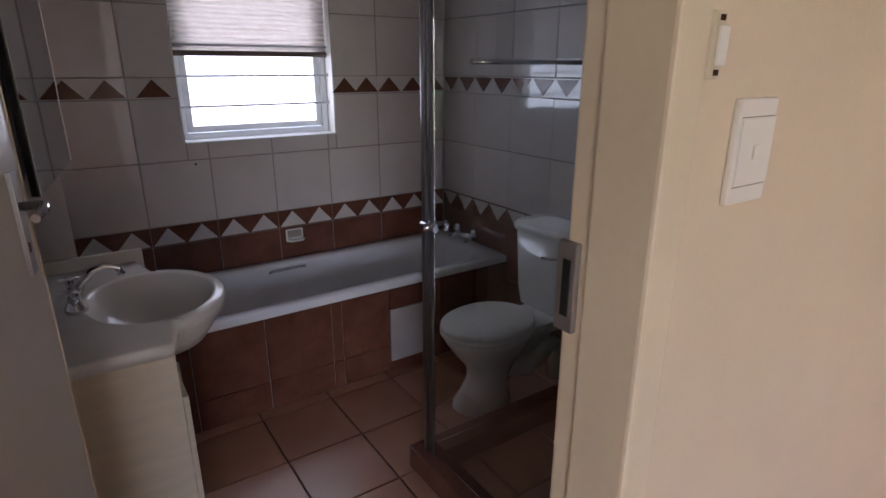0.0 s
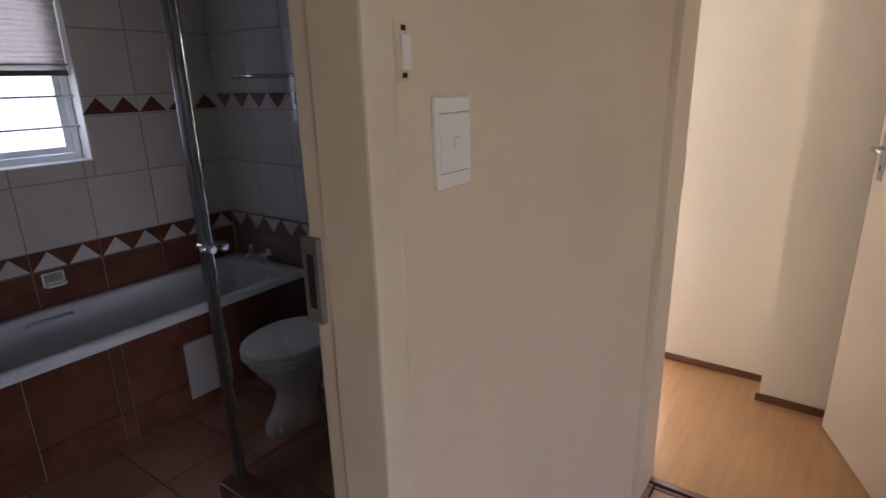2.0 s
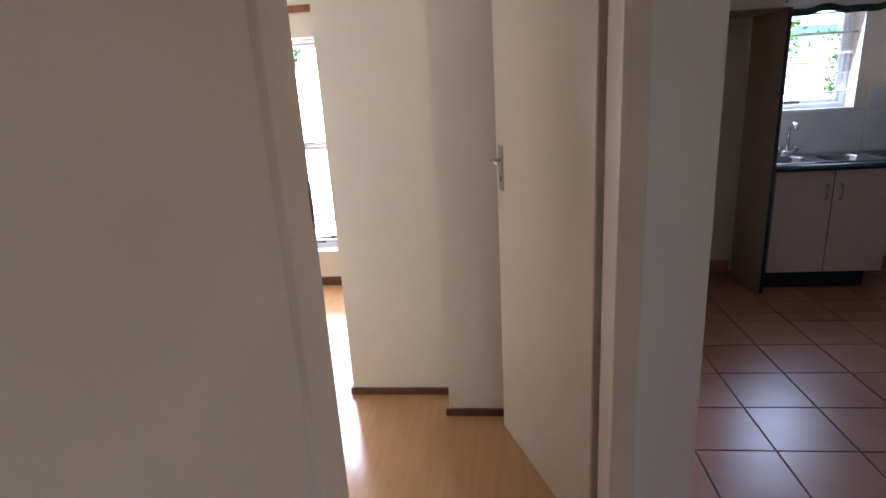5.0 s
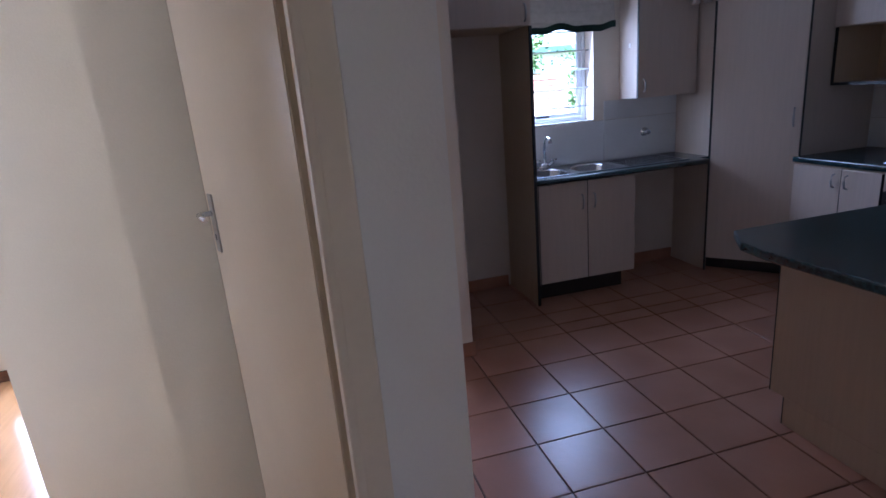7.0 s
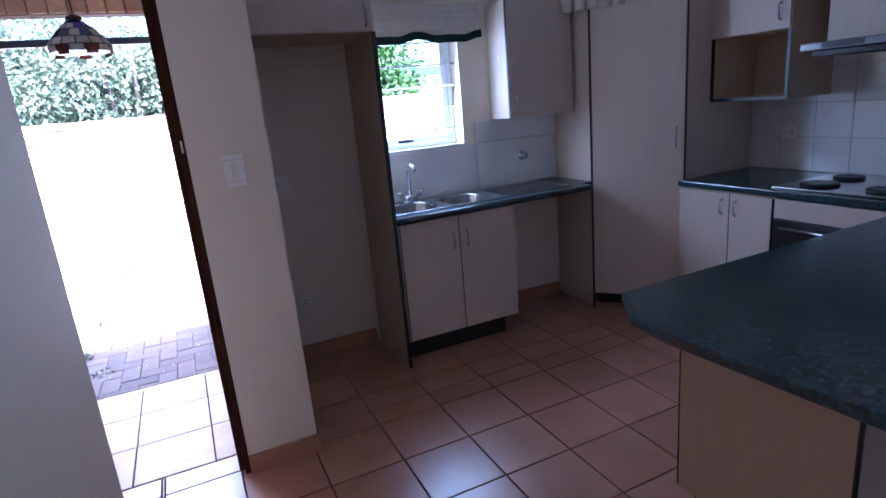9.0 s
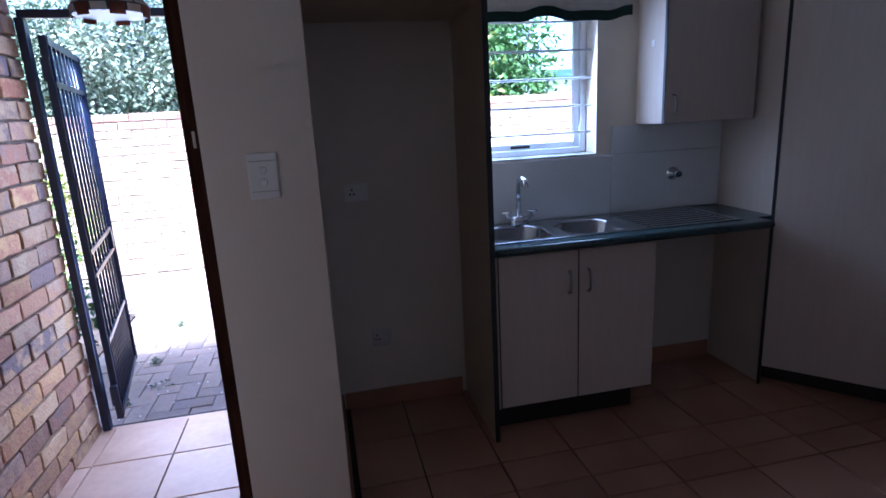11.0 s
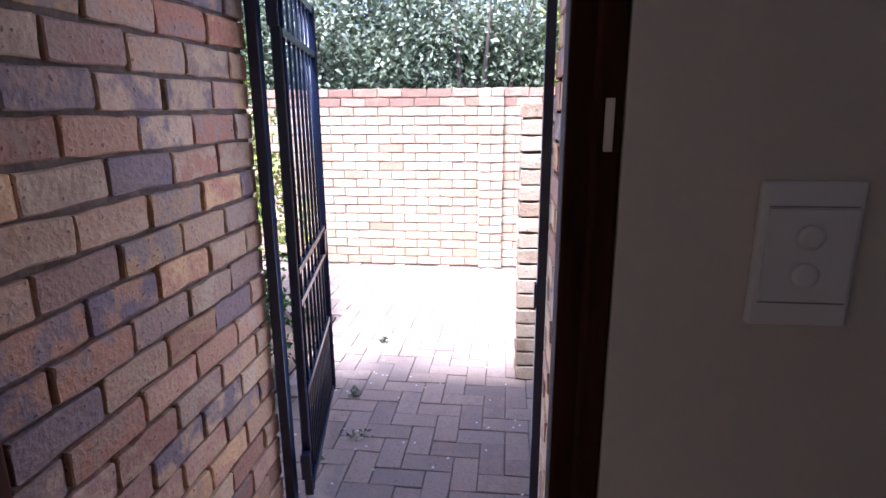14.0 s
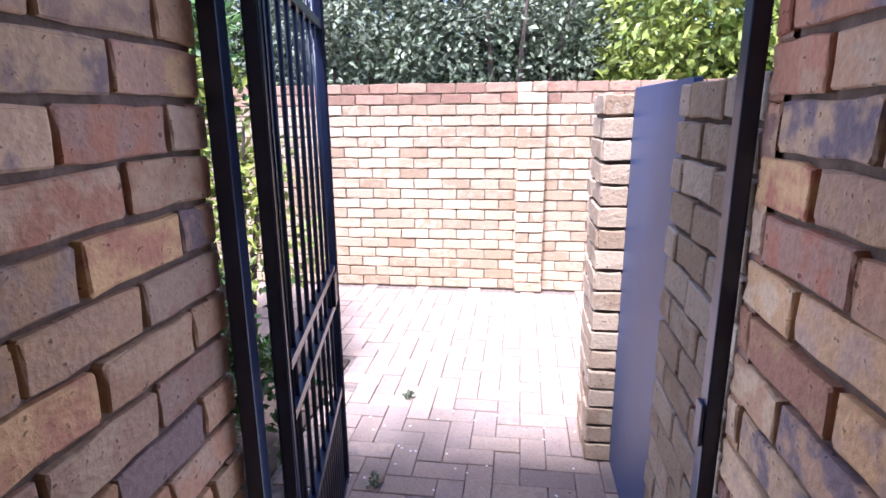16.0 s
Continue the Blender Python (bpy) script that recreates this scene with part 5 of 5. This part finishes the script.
valance = thing("scalloped_valance", (3.25, 5.85, 2.0), "cream and green scalloped cloth edging on the cupboard", "valance")
bm = bmesh.new()
for k in range(5):
    p = md @ Vector((-0.12 + 0.075 * k, -0.03, 0))
    add_tube(bm, [(p.x, p.y, 2.02), (p.x, p.y, 1.95)], [0.035, 0.028], 10)
part("cloth", bm, CLOTH, valance)

hobcab = thing("hob_cabinet", (3.7, 5.2, 0), "pale oak base cabinet with two doors under the hob worktop", "cabinet")
part("body", box(3.44, 4.01, 4.93, 5.53, 0.12, CT - 0.04, 0.001), CAB_SIDE, hobcab)
part("kickboard", box(3.49, 3.505, 4.32, 5.53, 0.001, 0.118), KICK, hobcab, "black kickboard")
for a, b, hy in ((5.185, 5.522, 5.225), (4.937, 5.18, 5.14)):
    d = part("door", box(3.422, 3.439, a, b, 0.13, CT - 0.05, 0.002), CAB_BOARD, hobcab)
    pull(d, 3.422, hy, 0.76, (-1, 0, 0), 0.085)
    part("edge_strip", box(3.4225, 3.439, a - 0.004, a - 0.0005, 0.13, CT - 0.05), EDGE_DARK, d, "dark edge strip")
oven = thing("built_in_oven", (3.7, 4.63, 0), "dark built-in oven under the hob", "oven")
part("body", box(3.445, 4.0, 4.335, 4.925, 0.12, CT - 0.04), BLACK, oven)
part("fascia", box(3.424, 3.444, 4.337, 4.923, 0.74, CT - 0.045, 0.002), CAB_BOARD, oven)
part("oven_door", box(3.424, 3.444, 4.337, 4.923, 0.16, 0.735, 0.003), BLACK, oven)
part("oven_handle", tube([(3.424, 4.39, 0.70), (3.39, 4.39, 0.70), (3.39, 4.87, 0.70), (3.424, 4.87, 0.70)], 0.008, 8), STEEL, oven)
hob_top = thing("worktop", (3.7, 5.0, CT), "dark green speckled worktop under the extractor", "worktop")
part("slab", box(3.415, 4.019, 4.32, 5.533, CT - 0.035, CT, 0.006), COUNTER, hob_top)
hob = thing("hob", (3.72, 4.75, CT), "steel electric hob with four black solid plates", "hob")
part("plate_base", box(3.47, 3.97, 4.37, 4.98, CT + 0.0005, CT + 0.009, 0.003), STEEL, hob)
for x, y, r in ((3.60, 4.82, 0.085), (3.83, 4.82, 0.07), (3.60, 4.53, 0.07), (3.83, 4.53, 0.085)):
    part("hot_plate", lathe([(r, 0), (r, 0.012), (r * 0.9, 0.016), (r * 0.3, 0.015), (r * 0.25, 0.013)], 24, 1, 1, (x, y, CT + 0.009)), BLACK, hob)
niche = thing("microwave_cabinet", (3.83, 5.24, 1.335), "pale oak wall unit with an open microwave niche", "cabinet")
bm = bmesh.new()
for b in ((3.66, 4.018, 5.06, 5.076, 1.335, 2.33), (3.66, 4.018, 5.516, 5.534, 1.335, 2.33), (3.66, 4.018, 5.076, 5.516, 1.335, 1.352), (3.66, 4.018, 5.076, 5.516, 1.70, 1.716), (4.0, 4.018, 5.076, 5.516, 1.352, 1.70)):
    add_box(bm, *b)
part("carcass", bm, CAB_SIDE, niche)
nd = part("door", box(3.642, 3.659, 5.062, 5.532, 1.703, 2.328, 0.002), CAB_BOARD, niche)
pull(nd, 3.642, 5.11, 1.79, (-1, 0, 0), 0.085)
st = bmesh.new()
for b in ((3.655, 3.6595, 5.059, 5.077, 1.334, 1.70), (3.655, 3.6595, 5.515, 5.535, 1.334, 1.70), (3.655, 3.6595, 5.077, 5.515, 1.334, 1.353)):
    add_box(st, *b)
part("edge_strip", st, EDGE_DARK, niche, "dark edge strip")
hood = thing("extractor_hood", (3.75, 4.7, 1.6), "slim steel extractor hood under a wall cabinet", "extractor hood")
part("body", prism([(3.50, 4.27), (4.015, 4.27), (4.015, 4.90), (3.50, 4.90)], 1.565, 1.602, 0.006), HOOD_STEEL, hood)
part("control_strip", box(3.4965, 3.4995, 4.62, 4.80, 1.572, 1.596), BLACK, hood, "black control strip")
part("underside", box(3.54, 4.0, 4.30, 4.87, 1.535, 1.564, 0.004), BLACK, hood)
hc = thing("wall_cabinet", (3.83, 4.66, 1.655), "pale oak wall cabinet above the extractor", "cabinet")
part("body", box(3.70, 4.018, 4.27, 4.90, 1.603, 2.33, 0.001), CAB_SIDE, hc)
for a, b in ((4.275, 4.58), (4.585, 4.895)):
    part("door", box(3.682, 3.699, a, b, 1.606, 2.325, 0.002), CAB_BOARD, hc)
splash2 = structure("splashback", box(4.012, 4.0195, 3.0, 5.533, CT + 0.001, 1.65), PALE_GROUT, "white glazed splashback tiles behind the hob")
tiled(splash2, "splash_tile", SPLASH, clipped(3.0, 5.533, 5.533, 0.2), [(CT + 0.003, 1.09), (1.09, 1.29), (1.29, 1.49), (1.49, 1.65)], facing((4.006, 0, 0), (0, 1, 0), (-1, 0, 0)), 0.003, 0.006, 0.001)


def socket(at, w, h, label, axis="y"):
    top = thing("socket", at, label, "socket")
    x, y, z = at
    bx = (lambda a, b, d0, d1, c, d, bev: box(x + a, x + b, y - d1, y - d0, z + c, z + d, bev)) if axis == "y" else (lambda a, b, d0, d1, c, d, bev: box(x - d1, x - d0, y + a, y + b, z + c, z + d, bev))
    part("plate", bx(-w / 2, w / 2, 0.0005, 0.010, -h / 2, h / 2, 0.002), PLASTIC, top)
    for dx, dz in ((-0.018, 0.012), (-0.026, -0.008), (-0.010, -0.008)):
        part("pin_hole", bx(dx - 0.004, dx + 0.004, 0.0101, 0.0106, dz - 0.004, dz + 0.004, 0), BLACK, top)
    part("rocker", bx(0.012, 0.03, 0.0101, 0.013, -0.012, 0.014, 0.001), PLASTIC, top)
    return top


socket((1.338, 6.33, 1.105), 0.10, 0.085, "white three pin socket on the cream wall")
socket((1.395, 6.33, 0.368), 0.085, 0.09, "white blank socket plate low on the wall")
socket((4.012, 5.28, 1.12), 0.10, 0.08, "white socket on the splashback tiles", "x")
socket((4.012, 4.70, 1.14), 0.10, 0.08, "white socket on the splashback tiles", "x")

pen = thing("peninsula", (2.6, 4.0, 0), "pale oak kitchen peninsula with a beige end panel", "kitchen island")
part("body", box(2.145, 3.41, 3.75, 4.255, 0.13, CT - 0.04, 0.001), CAB_BOARD, pen)
part("end_panel", box(2.127, 2.143, 3.745, 4.262, 0.13, CT - 0.04, 0.001), CAB_SIDE, pen, "beige oak end panel")
part("plinth", box(2.127, 3.40, 3.75, 4.19, 0.001, 0.129), CAB_SIDE, pen)
for y in (3.7405, 4.2625):
    part("edge_strip", box(2.126, 2.144, y, y + 0.004, 0.13 if y > 4 else 0.001, CT - 0.04), EDGE_DARK, pen, "dark edge strip")
part("edge_strip", box(2.126, 2.144, 4.1905, 4.1945, 0.001, 0.129), EDGE_DARK, pen, "dark edge strip")
pen_top = thing("worktop", (2.7, 3.9, CT), "dark green speckled peninsula worktop with clipped corners", "worktop")
tip_outline = [(1.92, 4.285), (1.825, 4.14), (1.81, 4.02), (1.84, 3.50), (2.0, 3.36), (4.01, 3.36), (4.01, 4.315), (3.40, 4.315), (3.3, 4.30)]


def grown(f):
    return [(2.9 + (x - 2.9) * f, 3.83 + (y - 3.83) * f) for x, y in tip_outline]


worktop_mesh = loft([at_z(grown(0.992), CT - 0.035), at_z(grown(1.0), CT - 0.028), at_z(grown(1.0), CT - 0.008), at_z(grown(0.997), CT - 0.002), at_z(grown(0.99), CT)])
worktop_mesh.faces.new([v for v in list(worktop_mesh.verts)[:9]][::-1])
bmesh.ops.recalc_face_normals(worktop_mesh, faces=worktop_mesh.faces)
for face in worktop_mesh.faces:
    face.smooth = False
part("slab", worktop_mesh, COUNTER, pen_top)
pen_leg = thing("peninsula_cabinet", (3.7, 4.0, 0), "pale oak cabinet closing the peninsula", "cabinet")
part("body", box(3.42, 4.01, 3.75, 4.31, 0.001, CT - 0.04, 0.001), CAB_BOARD, pen_leg)

# ---- porch and yard ----
PLAN[0] = Matrix()
gf = thing("gate_frame", (0.45, 6.57, 0), "navy painted steel security gate frame", "gate frame")
for nm, b in (("left_post", (0.012, 0.046, 6.545, 6.58, 0.001, 1.865)), ("right_post", (0.860, 0.8885, 6.568, 6.603, -0.07, 1.865)), ("top_bar", (0.012, 0.888, 6.575, 6.605, 1.866, 1.90))):
    part(nm, box(*b, 0.003), GATE_PAINT, gf)
part("lock_keeper", box(0.853, 0.8595, 6.57, 6.60, 0.78, 0.86, 0.002), GATE_PAINT, gf)
gh, gt = Vector((0.078, 6.60)), Vector((-0.085, 7.40))
gl = (gt - gh).length
mg = Matrix.Translation((gh.x, gh.y, 0)) @ Matrix.Rotation(math.atan2(gt.y - gh.y, gt.x - gh.x), 4, "Z")
gate = thing("security_gate", (gh.x, gh.y, 0), "navy painted steel security gate standing open", "gate")
for a, b in ((0.0, 0.032), (gl - 0.032, gl)):
    part("stile", box(a, b, -0.012, 0.012, 0.03, 1.80, 0.003, mg), GATE_PAINT, gate)
for z, t in ((0.03, 0.025), (0.40, 0.02), (0.73, 0.018), (0.845, 0.018), (1.60, 0.02), (1.775, 0.025)):
    part("rail", box(0.033, gl - 0.033, -0.011, 0.011, z, z + t, 0.002, mg), GATE_PAINT, gate)
for k in range(1, 8):
    u = 0.032 + (gl - 0.064) * k / 8
    part("bar", tube([mg @ Vector((u, 0, 0.42)), mg @ Vector((u, 0, 1.775))], 0.0065, 8), GATE_PAINT, gate)
for k in range(1, 18):
    u = 0.032 + (gl - 0.064) * k / 18
    part("lower_bar", tube([mg @ Vector((u, 0, 0.05)), mg @ Vector((u, 0, 0.40))], 0.0055, 6), GATE_PAINT, gate)
part("lock_box", box(gl - 0.12, gl - 0.033, -0.016, 0.016, 0.75, 0.844, 0.003, mg), GATE_PAINT, gate)
for z in (0.12, 1.62):
    part("hinge", box(-0.034, -0.001, -0.014, 0.014, z, z + 0.09, 0.003, mg), GATE_PAINT, gate)
blue = thing("side_gate", (0.93, 7.4, -0.07), "solid grey blue sheet metal side gate", "gate")
part("sheet", box(0.93, 0.952, 7.075, 7.765, -0.06, 1.43, 0.003), BLUE_GATE, blue)
part("frame_tube", add_box(box(0.953, 0.983, 7.075, 7.765, 1.38, 1.42, 0.003), 0.953, 0.983, 7.075, 7.765, 0.0, 0.04, 0.003), BLUE_GATE, blue)

# leaded glass lamp in the porch
lx, ly, lz = 0.555, 5.92, 1.757
tif = thing("hanging_lamp", (lx, ly, lz), "leaded stained glass dome lamp in blue and white", "hanging lamp")
GLASS_BITS = [material("blue_art_glass", (0.012, 0.02, 0.16), 0.2, vary=0.2, scale=20), material("white_art_glass", (0.62, 0.6, 0.55), 0.25, vary=0.1, scale=20), material("amber_art_glass", (0.2, 0.06, 0.035), 0.25, vary=0.2, scale=20)]
prof = [(0.112, 0.0), (0.115, 0.025), (0.095, 0.055), (0.070, 0.085), (0.042, 0.110), (0.022, 0.125)]
part("leading", lathe([(r - 0.003, z) for r, z in prof], 24, 1, 1, (lx, ly, lz)), material("lead_came", (0.05, 0.05, 0.055), 0.5, metal=0.6), tif)
rb = random.Random(3)
for row, ((r0, z0), (r1, z1)) in enumerate(zip(prof, prof[1:])):
    n = 14
    for k in range(n):
        a0, a1 = 2 * math.pi * (k + 0.06 + 0.5 * (row % 2)) / n, 2 * math.pi * (k + 0.94 + 0.5 * (row % 2)) / n
        bm = bmesh.new()
        dip = 0.014 if row == 0 and k % 2 else 0.0
        vs = [bm.verts.new((lx + r * math.cos(a), ly + r * math.sin(a), lz + z)) for r, z, a in ((r0 + 0.001, z0 + 0.002 - dip, a0), (r0 + 0.001, z0 + 0.002 - dip, a1), (r1 + 0.001, z1 - 0.002, a1), (r1 + 0.001, z1 - 0.002, a0))]
        bm.faces.new(vs)
        bmesh.ops.solidify(bm, geom=bm.faces[:], thickness=-0.002)
        part("glass_piece", bm, GLASS_BITS[(1 if row == 1 else 0 if rb.random() < 0.55 else 1) if row else (2 if k % 2 else 1)], tif)
part("cap", lathe([(0.03, 0), (0.026, 0.012), (0.008, 0.02)], 16, 1, 1, (lx, ly, lz + 0.125)), DARK_WOOD, tif)
part("chain", tube([(lx, ly, lz + 0.145), (lx, ly, 2.36)], 0.004, 6), GATE_PAINT, tif)
porch_lamp_lintel = structure("porch_beam", box(0.0, 0.89, 5.665, 5.75, 2.25, 2.36, 0.004), DARK_WOOD, "dark timber beam under the porch ceiling")

# ---- plants ----


def leaf_cloud(name, parent, mat, centre, radius, count, size, seed, squash=(1, 1, 1), droop=0.0, lobes=9):
    """A crown of many small bent leaves gathered round lobes, with gaps between."""
    rnd = random.Random(seed)
    c = Vector(centre)
    hubs = []
    for _ in range(lobes):
        d = Vector((rnd.gauss(0, 1), rnd.gauss(0, 1), rnd.gauss(0, 1))).normalized() * (rnd.random() ** 0.5)
        hubs.append((Vector((d.x * squash[0], d.y * squash[1], d.z * squash[2])) * radius * 0.75, rnd.uniform(0.25, 0.5) * radius * (14 / max(lobes, 14)) ** 0.4))
    verts, faces = [], []
    for _ in range(count):
        h, r = rnd.choice(hubs)
        d = Vector((rnd.gauss(0, 1), rnd.gauss(0, 1), rnd.gauss(0, 1))).normalized() * r * rnd.uniform(0.45, 1.05)
        p = c + h + d
        ln = size * rnd.uniform(0.6, 1.4)
        ax = (d.normalized() + Vector((rnd.uniform(-1, 1), rnd.uniform(-1, 1), rnd.uniform(-1, 1) - droop)) * 0.9).normalized()
        sd = ax.cross(Vector((rnd.uniform(-1, 1), rnd.uniform(-1, 1), rnd.uniform(-1, 1)))).normalized() * ln * 0.3
        nn_ = ax.cross(sd).normalized() * ln * 0.12
        k = len(verts)
        verts += [tuple(p), tuple(p + ax * ln * 0.5 + sd + nn_), tuple(p + ax * ln), tuple(p + ax * ln * 0.5 - sd + nn_)]
        faces += [(k, k + 1, k + 2), (k, k + 2, k + 3)]
    me = bpy.data.meshes.new(name)
    me.from_pydata(verts, [], faces)
    me.materials.append(mat)
    ob = new(name, me)
    ob.parent = parent
    if parent.type == "EMPTY":
        ob.matrix_parent_inverse = parent.matrix_basis.inverted()
    return ob


def shrub(name, at, height, spread, mat, seed, label, category, leaf=0.05, clumps=5, per=1500, depth=None, droop=0.0, group="", lobes=14):
    rnd = random.Random(seed)
    top = thing(name, at, label, category, group)
    x, y, z = at
    bm = bmesh.new()
    for k in range(5):
        dx, dy = rnd.uniform(-0.5, 0.5) * spread, rnd.uniform(-0.4, 0.4) * (depth or spread)
        add_tube(bm, [(x + dx * 0.15, y + dy * 0.15, z), (x + dx * 0.5, y + dy * 0.5, z + height * 0.4), (x + dx * 1.1, y + dy, z + height * 0.85)], [0.05 * height / 2.5, 0.03 * height / 2.5, 0.008], 7)
    part("trunk", bm, BARK, top)
    for k in range(clumps):
        u = (k + 0.5) / clumps * 2 - 1
        leaf_cloud("crown", top, mat, (x + u * spread * 0.55, y + rnd.uniform(-0.2, 0.2) * (depth or spread), z + height * rnd.uniform(0.55, 0.78)), height * 0.42, per, leaf, seed * 31 + k, (spread / height * 0.6 + 0.3, (depth or spread) / height * 0.6 + 0.2, 1.0), droop, lobes)
    return top


for k, (x, y, hh) in enumerate(((-2.6, 11.4, 3.2), (-1.1, 11.2, 3.3), (0.35, 11.3, 3.0), (1.5, 11.9, 3.0))):
    shrub("hedge_shrub", (x, y, -0.135), hh, 1.5, LEAF_GREY, 40 + k, "dense grey green hedge shrub behind the brick wall", "shrub", 0.06, 5, 4600, group="hedge behind the wall", lobes=30)
shrub("lime_tree", (2.2, 11.0, -0.135), 2.9, 1.3, LEAF_LIME, 60, "bright yellow green feathery shrub behind the wall", "shrub", 0.085, 4, 2200, droop=0.5)
shrub("garden_tree", (3.85, 12.6, -0.135), 3.4, 1.2, LEAF_GREEN, 70, "fresh green tree beyond the kitchen window", "tree", 0.09, 4, 2200)
shrub("garden_bush", (5.7, 11.8, -0.135), 2.05, 1.3, LEAF_GREEN, 71, "fresh green bush beyond the boundary wall", "bush", 0.07, 3, 1500)
shrub("garden_bush", (-0.72, 7.35, -0.07), 0.9, 0.6, LEAF_GREEN, 72, "low green bush beside the open gate", "bush", 0.04, 3, 1200)
shrub("garden_bush", (-1.95, 8.3, -0.07), 2.1, 1.3, LEAF_GREEN, 73, "leafy green bush outside the bedroom window", "bush", 0.065, 4, 1900)
shrub("garden_bush", (-3.5, 8.5, -0.07), 2.1, 1.3, LEAF_LIME, 74, "leafy yellow green bush outside the bedroom window", "bush", 0.065, 4, 1900)
shrub("garden_bush", (-0.95, 8.3, -0.07), 1.6, 0.5, LEAF_LIME, 75, "yellow green bush behind the gate", "bush", 0.05, 2, 900)
shrub("garden_bush", (-1.55, 7.45, -0.07), 1.0, 0.9, LEAF_GREEN, 76, "low green bush below the bedroom window", "bush", 0.05, 4, 1300)
shrub("garden_bush", (-2.75, 7.5, -0.07), 1.1, 1.0, LEAF_LIME, 77, "low yellow green bush below the bedroom window", "bush", 0.05, 4, 1300)
for k, (x, y, sc) in enumerate(((0.0, 7.5, 0.045), (0.11, 7.12, 0.075), (-0.02, 6.95, 0.05), (0.0, 8.2, 0.03))):
    weed = thing("weed", (x, y, -0.078), "small green weed growing between the pavers", "weed", "weeds in the paving")
    leaf_cloud("leaves", weed, LEAF_GREY, (x, y, -0.055), sc * 0.8, 60, 0.022, 90 + k, (1, 1, 0.4), 0.0, 4)
petals = []
rq = random.Random(8)
pet = piece_mesh("petal", 0.012, 0.009, 0.001, 0.0002, PLASTIC)
for k in range(140):
    petals.append((pet, pose(rq.uniform(-0.4, 0.85), rq.uniform(6.7, 9.6), -0.0735, 0, 0, rq.uniform(0, 360))))
joined("fallen_petals", paving, petals, PLASTIC)
roofs = thing("neighbour_house", (9.0, 24.0, -0.135), "pale neighbouring house with a green edged roof", "house")
part("wall", box(4.0, 16.0, 24.0, 30.0, -0.135, 2.5), WHITE_PLASTER, roofs)
part("roof", prism([(3.6, 23.6), (16.4, 23.6), (16.4, 30.4), (3.6, 30.4)], 2.5, 2.75), material("green_roof_edge", (0.06, 0.13, 0.09), 0.5), roofs)
